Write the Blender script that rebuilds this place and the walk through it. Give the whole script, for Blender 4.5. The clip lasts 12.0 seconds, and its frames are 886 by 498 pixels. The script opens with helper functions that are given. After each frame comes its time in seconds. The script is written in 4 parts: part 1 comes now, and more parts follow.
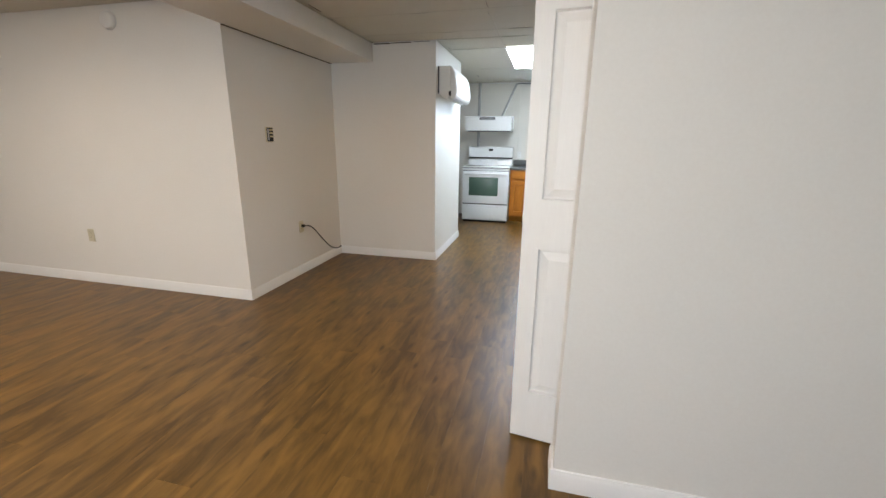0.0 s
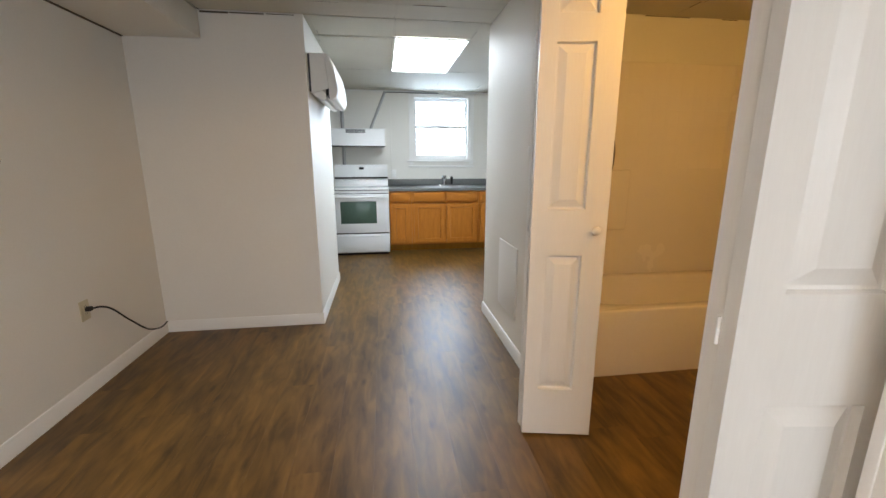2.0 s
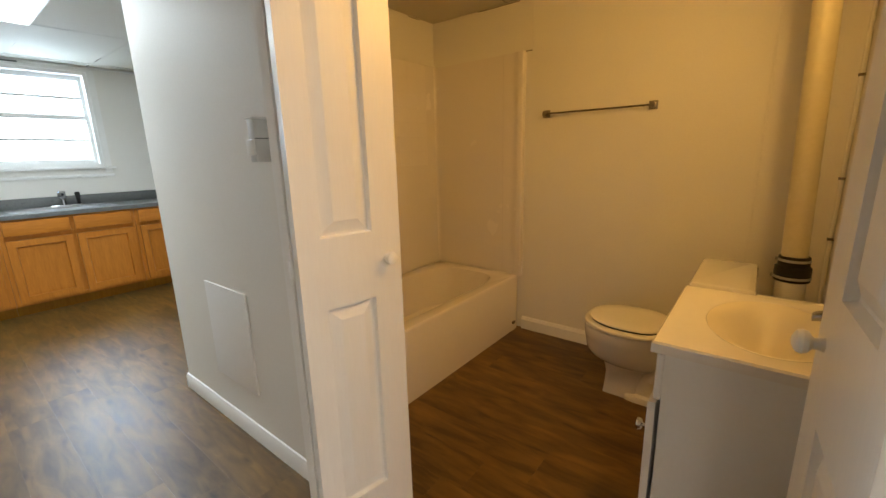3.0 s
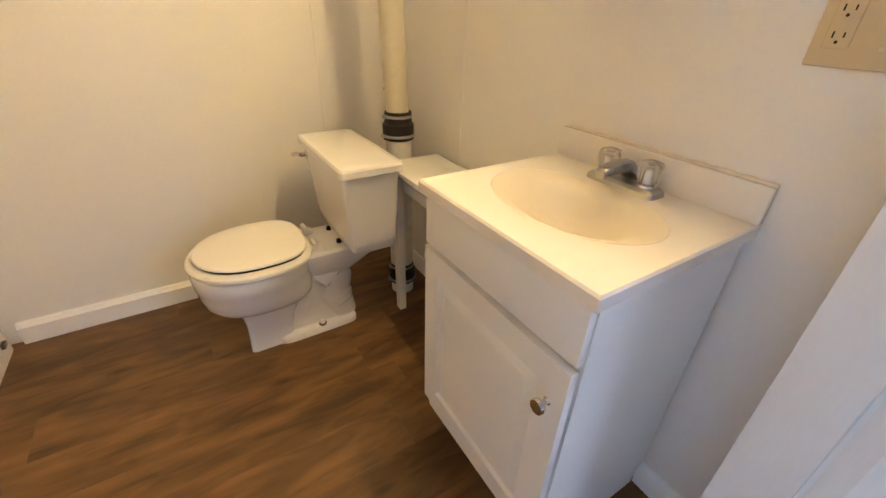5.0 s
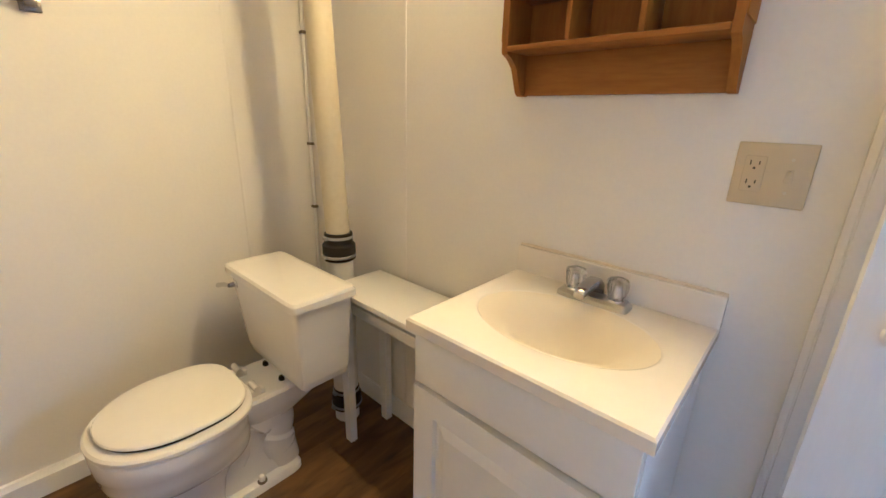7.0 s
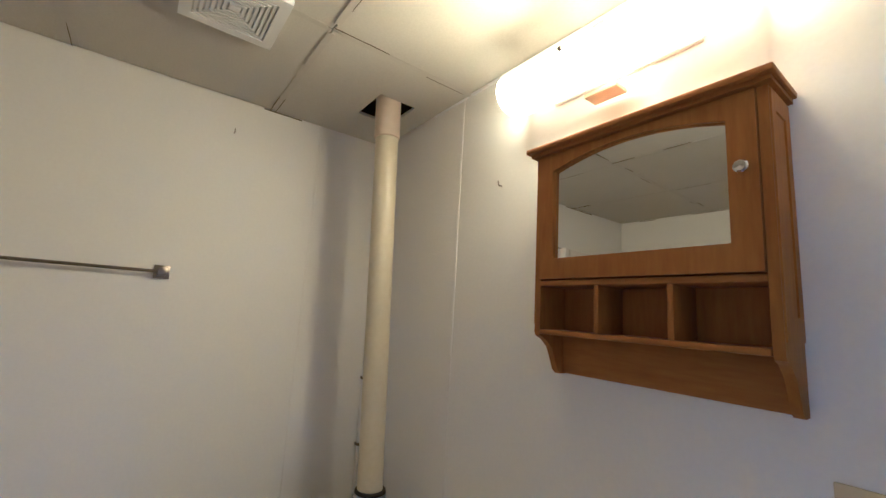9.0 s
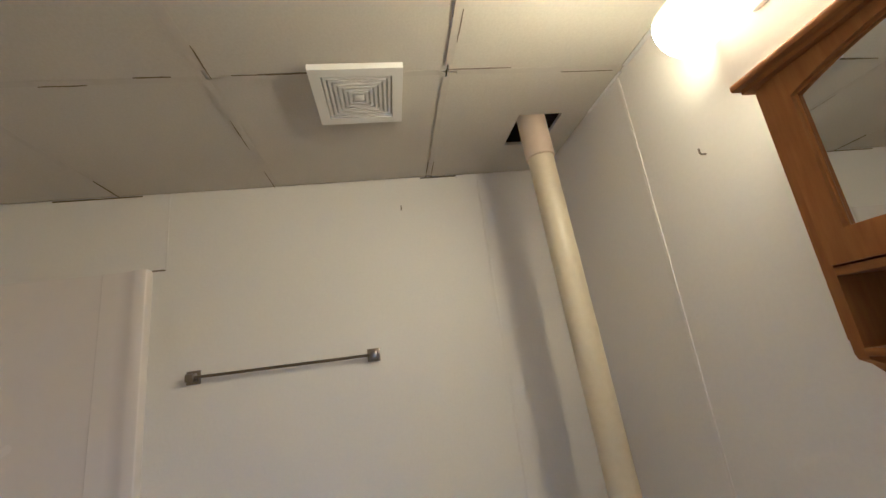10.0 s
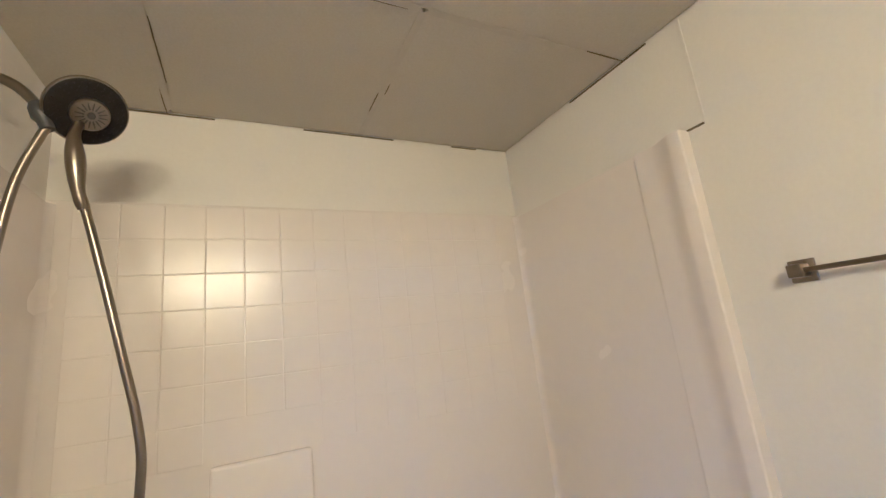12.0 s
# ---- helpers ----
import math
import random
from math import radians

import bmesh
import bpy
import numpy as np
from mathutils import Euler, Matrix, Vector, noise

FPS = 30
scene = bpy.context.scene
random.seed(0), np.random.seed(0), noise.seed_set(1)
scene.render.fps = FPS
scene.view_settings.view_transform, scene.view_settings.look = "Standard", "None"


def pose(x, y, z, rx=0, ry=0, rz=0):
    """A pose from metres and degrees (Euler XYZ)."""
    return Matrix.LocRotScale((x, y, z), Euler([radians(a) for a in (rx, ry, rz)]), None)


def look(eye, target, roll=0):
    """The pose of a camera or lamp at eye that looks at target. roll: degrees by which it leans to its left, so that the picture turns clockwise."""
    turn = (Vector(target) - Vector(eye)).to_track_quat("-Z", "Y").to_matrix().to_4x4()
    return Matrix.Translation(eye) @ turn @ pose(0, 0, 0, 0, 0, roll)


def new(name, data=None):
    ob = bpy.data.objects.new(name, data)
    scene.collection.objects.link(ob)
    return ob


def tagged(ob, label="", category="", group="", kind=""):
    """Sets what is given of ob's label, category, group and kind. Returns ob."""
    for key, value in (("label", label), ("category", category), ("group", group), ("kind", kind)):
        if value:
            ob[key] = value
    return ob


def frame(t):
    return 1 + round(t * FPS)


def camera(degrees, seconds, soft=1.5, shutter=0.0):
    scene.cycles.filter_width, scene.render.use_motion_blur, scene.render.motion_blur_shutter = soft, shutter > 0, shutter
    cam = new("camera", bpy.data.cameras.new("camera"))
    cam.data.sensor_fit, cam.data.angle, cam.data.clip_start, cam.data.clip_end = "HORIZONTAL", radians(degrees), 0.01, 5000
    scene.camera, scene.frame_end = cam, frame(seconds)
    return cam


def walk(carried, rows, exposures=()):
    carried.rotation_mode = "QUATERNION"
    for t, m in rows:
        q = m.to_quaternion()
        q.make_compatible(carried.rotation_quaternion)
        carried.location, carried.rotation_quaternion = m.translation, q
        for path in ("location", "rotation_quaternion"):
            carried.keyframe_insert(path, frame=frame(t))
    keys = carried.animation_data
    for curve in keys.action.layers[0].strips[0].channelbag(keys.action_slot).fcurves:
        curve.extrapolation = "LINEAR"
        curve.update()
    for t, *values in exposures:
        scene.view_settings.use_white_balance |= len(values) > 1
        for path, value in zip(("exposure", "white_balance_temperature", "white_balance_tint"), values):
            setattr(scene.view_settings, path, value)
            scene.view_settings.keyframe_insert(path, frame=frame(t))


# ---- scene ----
cam = camera(95.0, 12.0)
PATH = [
    (0, (-0.187, -1.525, 1.313), (-0.65, 0.351, 0.799), 0.6),
    (0.5, (-0.359, -1.41, 1.311), (-1.025, 0.413, 0.83), -0.2),
    (0.7, (-0.451, -1.298, 1.315), (-1.12, 0.532, 0.864), -0.3),
    (1, (-0.538, -1.125, 1.319), (-1.129, 0.74, 0.903), -0.4),
    (1.2, (-0.621, -1.0, 1.318), (-1.076, 0.907, 0.921), -0.5),
    (1.5, (-0.71, -0.794, 1.318), (-0.914, 1.155, 0.92), -0.6),
    (2, (-0.824, -0.439, 1.309), (-0.543, 1.493, 0.875), 0.0),
    (2.5, (-0.819, -0.031, 1.315), (-0.004, 1.74, 0.87), -0.2),
    (3, (-0.762, 0.295, 1.305), (0.768, 1.503, 0.857), -1.5),
    (3.4, (-0.681, 0.434, 1.299), (1.126, 1.08, 0.737), -1.0),
    (3.7, (-0.572, 0.529, 1.266), (1.271, 0.904, 0.588), -0.9),
    (5.3, (0.096, 0.95, 1.18), (1.375, -0.189, 0.149), 2.6),
    (5.5, (0.157, 0.986, 1.172), (1.358, -0.232, 0.136), 2.3),
    (6, (0.214, 1.037, 1.187), (1.383, -0.205, 0.142), 0.3),
    (6.5, (0.198, 1.019, 1.22), (1.382, -0.287, 0.277), 0.3),
    (7, (0.164, 1.005, 1.279), (1.439, -0.409, 0.667), 1.7),
    (7.4, (0.129, 0.964, 1.342), (1.507, -0.457, 1.055), 3.5),
    (7.7, (0.109, 0.949, 1.398), (1.531, -0.458, 1.377), 4.5),
    (9.3, (0.133, 0.867, 1.476), (1.794, -0.179, 1.859), 1.3),
    (9.5, (0.179, 0.819, 1.479), (1.935, -0.055, 1.87), -0.6),
    (10, (0.264, 0.769, 1.51), (2.175, 0.479, 2.026), -7.5),
    (10.5, (0.404, 0.825, 1.522), (2.279, 1.153, 2.134), -13.2),
    (11, (0.55, 0.924, 1.538), (2.19, 1.865, 2.189), -15.2),
    (11.5, (0.693, 0.965, 1.537), (1.931, 2.418, 2.132), -11.8),
    (12, (0.822, 1.046, 1.507), (1.704, 2.793, 1.92), -6.5),
]
walk(cam, [(t, look(e, g, r)) for t, e, g, r in PATH], exposures=[
    (0.0, 0.03, 6750, 14), (1.0, -0.05, 6850, 15), (1.5, -0.12, 6900, 15), (2.0, -0.14, 6900, 15), (2.5, -0.20, 6950, 15), (3.0, -0.16, 7000, 12), (3.5, 0.20, 6050, 5), (3.8, 0.40, 5600, 8), (5.3, 1.18, 4300, 13),
    (6.6, 1.16, 4200, 13), (7.7, 0.70, 3850, 14), (9.3, 0.15, 3560, 15), (10.2, 0.22, 3620, 16), (11.0, 0.48, 3640, 16), (12.0, 0.85, 3680, 16)])

# ---- world and large lights ----
world = bpy.data.worlds.new("sky")
scene.world = world
world.use_nodes = True
wn = world.node_tree.nodes
sky = wn.new("ShaderNodeTexSky")
sky.sky_type, sky.sun_disc, sky.sun_elevation, sky.sun_rotation = "NISHITA", False, radians(50), radians(200)
world.node_tree.links.new(sky.outputs[0], wn["Background"].inputs[0])
wn["Background"].inputs[1].default_value = 0.15


def area_lamp(name, m, w, h, watts, colour):
    d = bpy.data.lights.new(name, "AREA")
    d.shape, d.size, d.size_y, d.energy, d.color = "RECTANGLE", w, h, watts, colour
    ob = new(name, d)
    ob.matrix_world = m
    return ob


area_lamp("window_daylight_kitchen", look((0.075, 6.6, 1.95), (0.055, 3.2, 0.9)), 1.3, 1.2, 122, (0.58, 0.78, 1.0))
# Assumed window behind the walker: lamp added to light the living room.
area_lamp("added_daylight_living", look((-0.9, -3.66, 1.45), (-0.9, 0, 1.2)), 2.0, 1.1, 50, (0.68, 0.84, 1.0))

# ---- materials ----
CEIL = 2.285


def mat(name, colour, rough=0.5, metal=0.0, second=None, scale=6.0, grain=40.0, bump=0.0, stretch=(1, 1, 1), amount=1.0, coat=0.0,
        emit=None, strength=0.0, vary=0.0):
    m = bpy.data.materials.new(name)
    m.use_nodes = True
    n, l = m.node_tree.nodes, m.node_tree.links
    p = n["Principled BSDF"]
    p.inputs["Roughness"].default_value, p.inputs["Metallic"].default_value = rough, metal
    p.inputs["Coat Weight"].default_value = coat
    tc = n.new("ShaderNodeTexCoord")
    mp = n.new("ShaderNodeMapping")
    mp.inputs["Scale"].default_value = stretch
    l.new(tc.outputs["Object"], mp.inputs[0])
    vec = mp.outputs[0]
    if vary:
        info = n.new("ShaderNodeObjectInfo")
        mul = n.new("ShaderNodeVectorMath")
        mul.operation = "MULTIPLY_ADD"
        mul.inputs[1].default_value = (37, 53, 71)
        l.new(info.outputs["Random"], mul.inputs[0])
        l.new(vec, mul.inputs[2])
        vec = mul.outputs[0]
    big = n.new("ShaderNodeTexNoise")
    big.inputs["Scale"].default_value, big.inputs["Detail"].default_value = scale, 4
    fine = n.new("ShaderNodeTexNoise")
    fine.inputs["Scale"].default_value, fine.inputs["Detail"].default_value = grain, 5
    l.new(vec, big.inputs["Vector"])
    l.new(vec, fine.inputs["Vector"])
    mixf = n.new("ShaderNodeMath")
    mixf.operation = "MULTIPLY_ADD"
    mixf.inputs[1].default_value = 0.5
    half = n.new("ShaderNodeMath")
    half.operation = "MULTIPLY"
    half.inputs[1].default_value = 0.5
    l.new(fine.outputs["Fac"], half.inputs[0])
    l.new(big.outputs["Fac"], mixf.inputs[0])
    l.new(half.outputs[0], mixf.inputs[2])
    ramp = n.new("ShaderNodeValToRGB")
    second = second or tuple(c * 0.9 for c in colour)
    ramp.color_ramp.elements[0].position, ramp.color_ramp.elements[1].position = 0.5 - 0.22 / amount, 0.5 + 0.22 / amount
    ramp.color_ramp.elements[0].color, ramp.color_ramp.elements[1].color = (*second, 1), (*colour, 1)
    l.new(mixf.outputs[0], ramp.inputs[0])
    out = ramp.outputs[0]
    if vary:
        hsv = n.new("ShaderNodeHueSaturation")
        sc = n.new("ShaderNodeMath")
        sc.operation = "MULTIPLY_ADD"
        sc.inputs[1].default_value, sc.inputs[2].default_value = vary, 1 - vary / 2
        l.new(info.outputs["Random"], sc.inputs[0])
        l.new(sc.outputs[0], hsv.inputs["Value"])
        l.new(out, hsv.inputs["Color"])
        out = hsv.outputs[0]
    l.new(out, p.inputs["Base Color"])
    if rough < 0.9 and not metal:
        rr = n.new("ShaderNodeMath")
        rr.operation = "MULTIPLY_ADD"
        rr.inputs[1].default_value, rr.inputs[2].default_value = 0.15, rough - 0.075
        l.new(big.outputs["Fac"], rr.inputs[0])
        l.new(rr.outputs[0], p.inputs["Roughness"])
    if bump:
        b = n.new("ShaderNodeBump")
        b.inputs["Strength"].default_value, b.inputs["Distance"].default_value = bump, 0.004
        l.new(fine.outputs["Fac"], b.inputs["Height"])
        l.new(b.outputs[0], p.inputs["Normal"])
    if emit:
        p.inputs["Emission Color"].default_value, p.inputs["Emission Strength"].default_value = (*emit, 1), strength
    return m


WALL = mat("wall_paint", (0.80, 0.778, 0.73), 0.55, second=(0.76, 0.733, 0.68), scale=1.3, grain=90, bump=0.12)
TRIM = mat("white_trim_paint", (0.84, 0.83, 0.81), 0.35, second=(0.80, 0.79, 0.76), scale=3, grain=120, bump=0.04)
DOOR = mat("white_door_paint", (0.84, 0.83, 0.80), 0.38, second=(0.80, 0.785, 0.755), scale=4, grain=30, bump=0.10, stretch=(6, 6, 0.6))
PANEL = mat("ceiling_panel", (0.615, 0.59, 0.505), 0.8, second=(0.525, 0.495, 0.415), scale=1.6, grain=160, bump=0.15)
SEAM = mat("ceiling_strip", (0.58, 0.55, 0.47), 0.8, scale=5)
GAP = mat("dusty_gap", (0.22, 0.18, 0.13), 0.9, second=(0.06, 0.048, 0.035), scale=9)
DARK = mat("dark_void", (0.02, 0.017, 0.014), 0.9)
PLANK = mat("vinyl_plank", (0.212, 0.110, 0.0255), 0.38, second=(0.070, 0.0350, 0.0080), scale=1.2, grain=3.4, bump=0.03, stretch=(6.2, 1.3, 1), amount=1.7, vary=0.05)


def add_knots(m):
    """Small dark knots, drawn out along the grain, over the plank colour."""
    n, l = m.node_tree.nodes, m.node_tree.links
    p = n["Principled BSDF"]
    old = p.inputs["Base Color"].links[0].from_socket
    vec = next(x for x in n if x.type == "VECT_MATH").outputs[0]
    wide = n.new("ShaderNodeVectorMath")
    wide.operation = "MULTIPLY"
    wide.inputs[1].default_value = (0.55, 0.9, 1.0)
    l.new(vec, wide.inputs[0])
    p.inputs["Specular IOR Level"].default_value = 0.42
    for x in n:
        if x.type == "TEX_NOISE":
            x.inputs["Distortion"].default_value = 0.7
    vor = n.new("ShaderNodeTexVoronoi")
    vor.voronoi_dimensions = "2D"
    vor.inputs["Scale"].default_value = 0.95
    mr = n.new("ShaderNodeMapRange")
    mr.inputs["From Min"].default_value, mr.inputs["From Max"].default_value = 0.012, 0.062
    mr.inputs["To Min"].default_value, mr.inputs["To Max"].default_value = 0.45, 1.0
    mul = n.new("ShaderNodeMixRGB")
    mul.blend_type = "MULTIPLY"
    mul.inputs[0].default_value = 1.0
    l.new(wide.outputs[0], vor.inputs["Vector"])
    l.new(vor.outputs["Distance"], mr.inputs["Value"])
    l.new(old, mul.inputs[1])
    l.new(mr.outputs[0], mul.inputs[2])
    l.new(mul.outputs[0], p.inputs["Base Color"])


add_knots(PLANK)
SUBFLOOR = mat("floor_joint", (0.05, 0.028, 0.014), 0.8)
OAK = mat("honey_oak", (0.58, 0.215, 0.032), 0.42, second=(0.42, 0.140, 0.018), scale=4, grain=14, bump=0.08, stretch=(7, 7, 0.8))
OAKX = mat("honey_oak_across", (0.58, 0.215, 0.032), 0.42, second=(0.42, 0.140, 0.018), scale=4, grain=14, bump=0.08, stretch=(0.8, 7, 7))
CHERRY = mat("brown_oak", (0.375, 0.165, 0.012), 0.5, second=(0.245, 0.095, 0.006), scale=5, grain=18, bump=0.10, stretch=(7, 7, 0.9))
CHERRYX = mat("brown_oak_across", (0.375, 0.165, 0.012), 0.5, second=(0.245, 0.095, 0.006), scale=5, grain=18, bump=0.10, stretch=(0.9, 7, 7))
for m in (CHERRY, CHERRYX, OAK, OAKX):
    m.node_tree.nodes["Principled BSDF"].inputs["Specular IOR Level"].default_value = 0.18
LAMPWOOD = mat("lamp_wood", (0.72, 0.63, 0.44), 0.4, second=(0.65, 0.55, 0.36), scale=8)
ENAMEL = mat("white_enamel", (0.83, 0.84, 0.84), 0.2, second=(0.80, 0.81, 0.81), scale=3, coat=0.4)
PORCELAIN = mat("white_porcelain", (0.82, 0.80, 0.76), 0.1, second=(0.80, 0.775, 0.73), scale=3, coat=0.6)
SEATP = mat("seat_plastic", (0.83, 0.80, 0.74), 0.22, second=(0.81, 0.775, 0.71), scale=3)
ACRYLIC = mat("surround_acrylic", (0.81, 0.765, 0.725), 0.25, second=(0.79, 0.74, 0.695), scale=2)
ACRYLIC.node_tree.nodes["Principled BSDF"].inputs["Specular IOR Level"].default_value = 0.55
TUBM = mat("tub_enamel", (0.80, 0.75, 0.69), 0.16, second=(0.77, 0.71, 0.64), scale=2, coat=0.3)
MARBLE = mat("cultured_marble", (0.84, 0.80, 0.74), 0.16, second=(0.81, 0.76, 0.69), scale=4, coat=0.3)
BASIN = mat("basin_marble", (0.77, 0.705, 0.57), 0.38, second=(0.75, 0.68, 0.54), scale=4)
LAMINATE = mat("white_laminate", (0.82, 0.81, 0.78), 0.4, second=(0.79, 0.775, 0.74), scale=4, grain=90, bump=0.03)
CHROME = mat("chrome", (0.72, 0.72, 0.74), 0.12, 1.0)
# Darkened chrome: the dim floor mirrored in the basin spout is put into the colour.
DARK_CHROME = mat("darkened_chrome", (0.40, 0.40, 0.42), 0.16, 1.0, scale=9)
NICKEL = mat("brushed_nickel", (0.28, 0.245, 0.20), 0.28, 1.0, scale=9, grain=200)
BRONZE = mat("aged_bar_metal", (0.20, 0.17, 0.13), 0.3, 1.0)
STEEL = mat("stainless_steel", (0.45, 0.45, 0.45), 0.3, 1.0)
BLACK = mat("black_rubber", (0.016, 0.015, 0.014), 0.5, second=(0.024, 0.022, 0.02))
BLACK.node_tree.nodes["Principled BSDF"].inputs["Specular IOR Level"].default_value = 0.2
DARKGREY = mat("dark_grey_plastic", (0.06, 0.06, 0.065), 0.45)
PVC = mat("cream_pvc", (0.63, 0.575, 0.40), 0.35, second=(0.56, 0.50, 0.32), scale=4, grain=50)
PVCW = mat("white_pvc", (0.80, 0.78, 0.73), 0.35)
IVORY = mat("ivory_plate", (0.60, 0.51, 0.30), 0.35, second=(0.57, 0.47, 0.27))
ALMOND = mat("almond_plate", (0.66, 0.60, 0.43), 0.35)
GREYPL = mat("grey_switch_plastic", (0.62, 0.61, 0.58), 0.4)
COUNTER = mat("grey_laminate", (0.16, 0.165, 0.16), 0.3, second=(0.10, 0.105, 0.10), scale=40, grain=220)
CONDUIT = mat("grey_conduit", (0.48, 0.48, 0.48), 0.45)
ACWHITE = mat("ac_plastic", (0.80, 0.80, 0.77), 0.35, second=(0.77, 0.76, 0.73))
GREENGLASS = mat("oven_glass", (0.075, 0.13, 0.10), 0.24, second=(0.06, 0.105, 0.08), scale=2)
CLEARISH = mat("clear_acrylic", (0.9, 0.9, 0.92), 0.05)
CLEARISH.node_tree.nodes["Principled BSDF"].inputs["Transmission Weight"].default_value = 0.85
GLASS = mat("window_glass", (0.95, 0.97, 0.97), 0.02)
GLASS.node_tree.nodes["Principled BSDF"].inputs["Transmission Weight"].default_value = 1.0
GLASS.node_tree.nodes["Principled BSDF"].inputs["IOR"].default_value = 1.02
MIRROR = mat("mirror_glass", (0.86, 0.88, 0.87), 0.015, 1.0, second=(0.86, 0.88, 0.87))
TROFFER = mat("light_diffuser", (0.9, 0.9, 0.9), 0.5, emit=(0.74, 0.89, 1.0), strength=20.5)
LIVLIGHT = mat("added_living_light", (0.9, 0.9, 0.9), 0.5, emit=(1.0, 0.93, 0.84), strength=22.5)
# One shade glass in three glow strengths, so wall and ceiling stay dimmer.
SHADE = mat("glass_shade_front", (0.9, 0.85, 0.75), 0.3, emit=(1.0, 0.57, 0.150), strength=93.0)
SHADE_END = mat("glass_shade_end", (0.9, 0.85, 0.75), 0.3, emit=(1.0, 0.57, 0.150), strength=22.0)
SHADE_DIMMED = mat("glass_shade_dimmed", (0.9, 0.85, 0.75), 0.3, emit=(1.0, 0.57, 0.150), strength=3.0)
# Siding emits: the daylight on the outdoor wall is put into its material.
SIDING = mat("glowing_siding", (0.75, 0.76, 0.74), 0.6, emit=(0.9, 0.95, 1.0), strength=1.6)


# ---- mesh helpers ----
WORLD_AT = {}


def thing(name, at=(0, 0, 0), label="", category="", group="", kind=""):
    ob = new(name)
    ob.location = at
    ob.empty_display_size = 0.05
    WORLD_AT[ob.name] = Vector(at)
    return tagged(ob, label, category, group, kind)


def mesh_of(name, bm, material, smooth=True):
    me = bpy.data.meshes.new(name)
    bmesh.ops.recalc_face_normals(bm, faces=bm.faces)
    bm.to_mesh(me)
    bm.free()
    for m in material if isinstance(material, (list, tuple)) else [material]:
        me.materials.append(m)
    if smooth:
        for f in me.polygons:
            f.use_smooth = True
        me.set_sharp_from_angle(angle=radians(32))
    return me


def part(name, bm, material, parent=None, label="", smooth=True):
    ob = new(name, mesh_of(name, bm, material, smooth))
    if parent:
        ob.parent = parent
        off = Vector((0, 0, 0))
        p = parent
        while p:
            off += p.location + p.matrix_parent_inverse.translation
            p = p.parent
        ob.matrix_parent_inverse = Matrix.Translation(-off)
    return tagged(ob, label)


def box(bm, x0, x1, y0, y1, z0, z1, r=0.0, seg=2):
    made = bmesh.ops.create_cube(bm, size=1.0)["verts"]
    for v in made:
        v.co = Vector(((x0 + x1) / 2 + v.co.x * (x1 - x0), (y0 + y1) / 2 + v.co.y * (y1 - y0), (z0 + z1) / 2 + v.co.z * (z1 - z0)))
    if r:
        edges = list({e for v in made for e in v.link_edges})
        bmesh.ops.bevel(bm, geom=edges, offset=r, segments=seg, affect="EDGES", profile=0.5)
    return bm


def B(*a, **k):
    return box(bmesh.new(), *a, **k)


def loft(bm, rings, close=True, caps=True):
    loops = [[bm.verts.new(p) for p in ring] for ring in rings]
    n = len(loops[0])
    for a, b in zip(loops, loops[1:]):
        for i in range(n if close else n - 1):
            j = (i + 1) % n
            bm.faces.new((a[i], a[j], b[j], b[i]))
    if caps:
        bm.faces.new(list(reversed(loops[0])))
        bm.faces.new(loops[-1])
    return bm


def tube(bm, pts, r, seg=12, caps=True):
    """A round tube through pts; r is one radius or one for each point."""
    pts = [Vector(p) for p in pts]
    rs = r if isinstance(r, (list, tuple)) else [r] * len(pts)
    rings, up = [], None
    for i, p in enumerate(pts):
        d = (pts[min(i + 1, len(pts) - 1)] - pts[max(i - 1, 0)]).normalized()
        if up is None:
            up = d.orthogonal().normalized()
        up = (up - d * up.dot(d)).normalized()
        side = d.cross(up)
        rings.append([p + (up * math.cos(2 * math.pi * k / seg) + side * math.sin(2 * math.pi * k / seg)) * rs[i] for k in range(seg)])
    return loft(bm, rings, caps=caps)


def turned(bm, base, axis, profile, seg=20):
    """A turned body: profile rows (distance along axis, radius)."""
    base, axis = Vector(base), Vector(axis).normalized()
    up = axis.orthogonal().normalized()
    side = axis.cross(up)
    rings = [[base + axis * d + (up * math.cos(2 * math.pi * k / seg) + side * math.sin(2 * math.pi * k / seg)) * max(r, 0.0004)
              for k in range(seg)] for d, r in profile]
    return loft(bm, rings)


def smooth_path(keys, n=8):
    out = []
    pts = [Vector(k) for k in keys]
    pts = [pts[0] * 2 - pts[1]] + pts + [pts[-1] * 2 - pts[-2]]
    for i in range(1, len(pts) - 2):
        a, b, c, d = pts[i - 1:i + 3]
        for k in range(n):
            t = k / n
            out.append(0.5 * ((2 * b) + (c - a) * t + (2 * a - 5 * b + 4 * c - d) * t * t + (3 * b - a - 3 * c + d) * t ** 3))
    out.append(pts[-2])
    return out


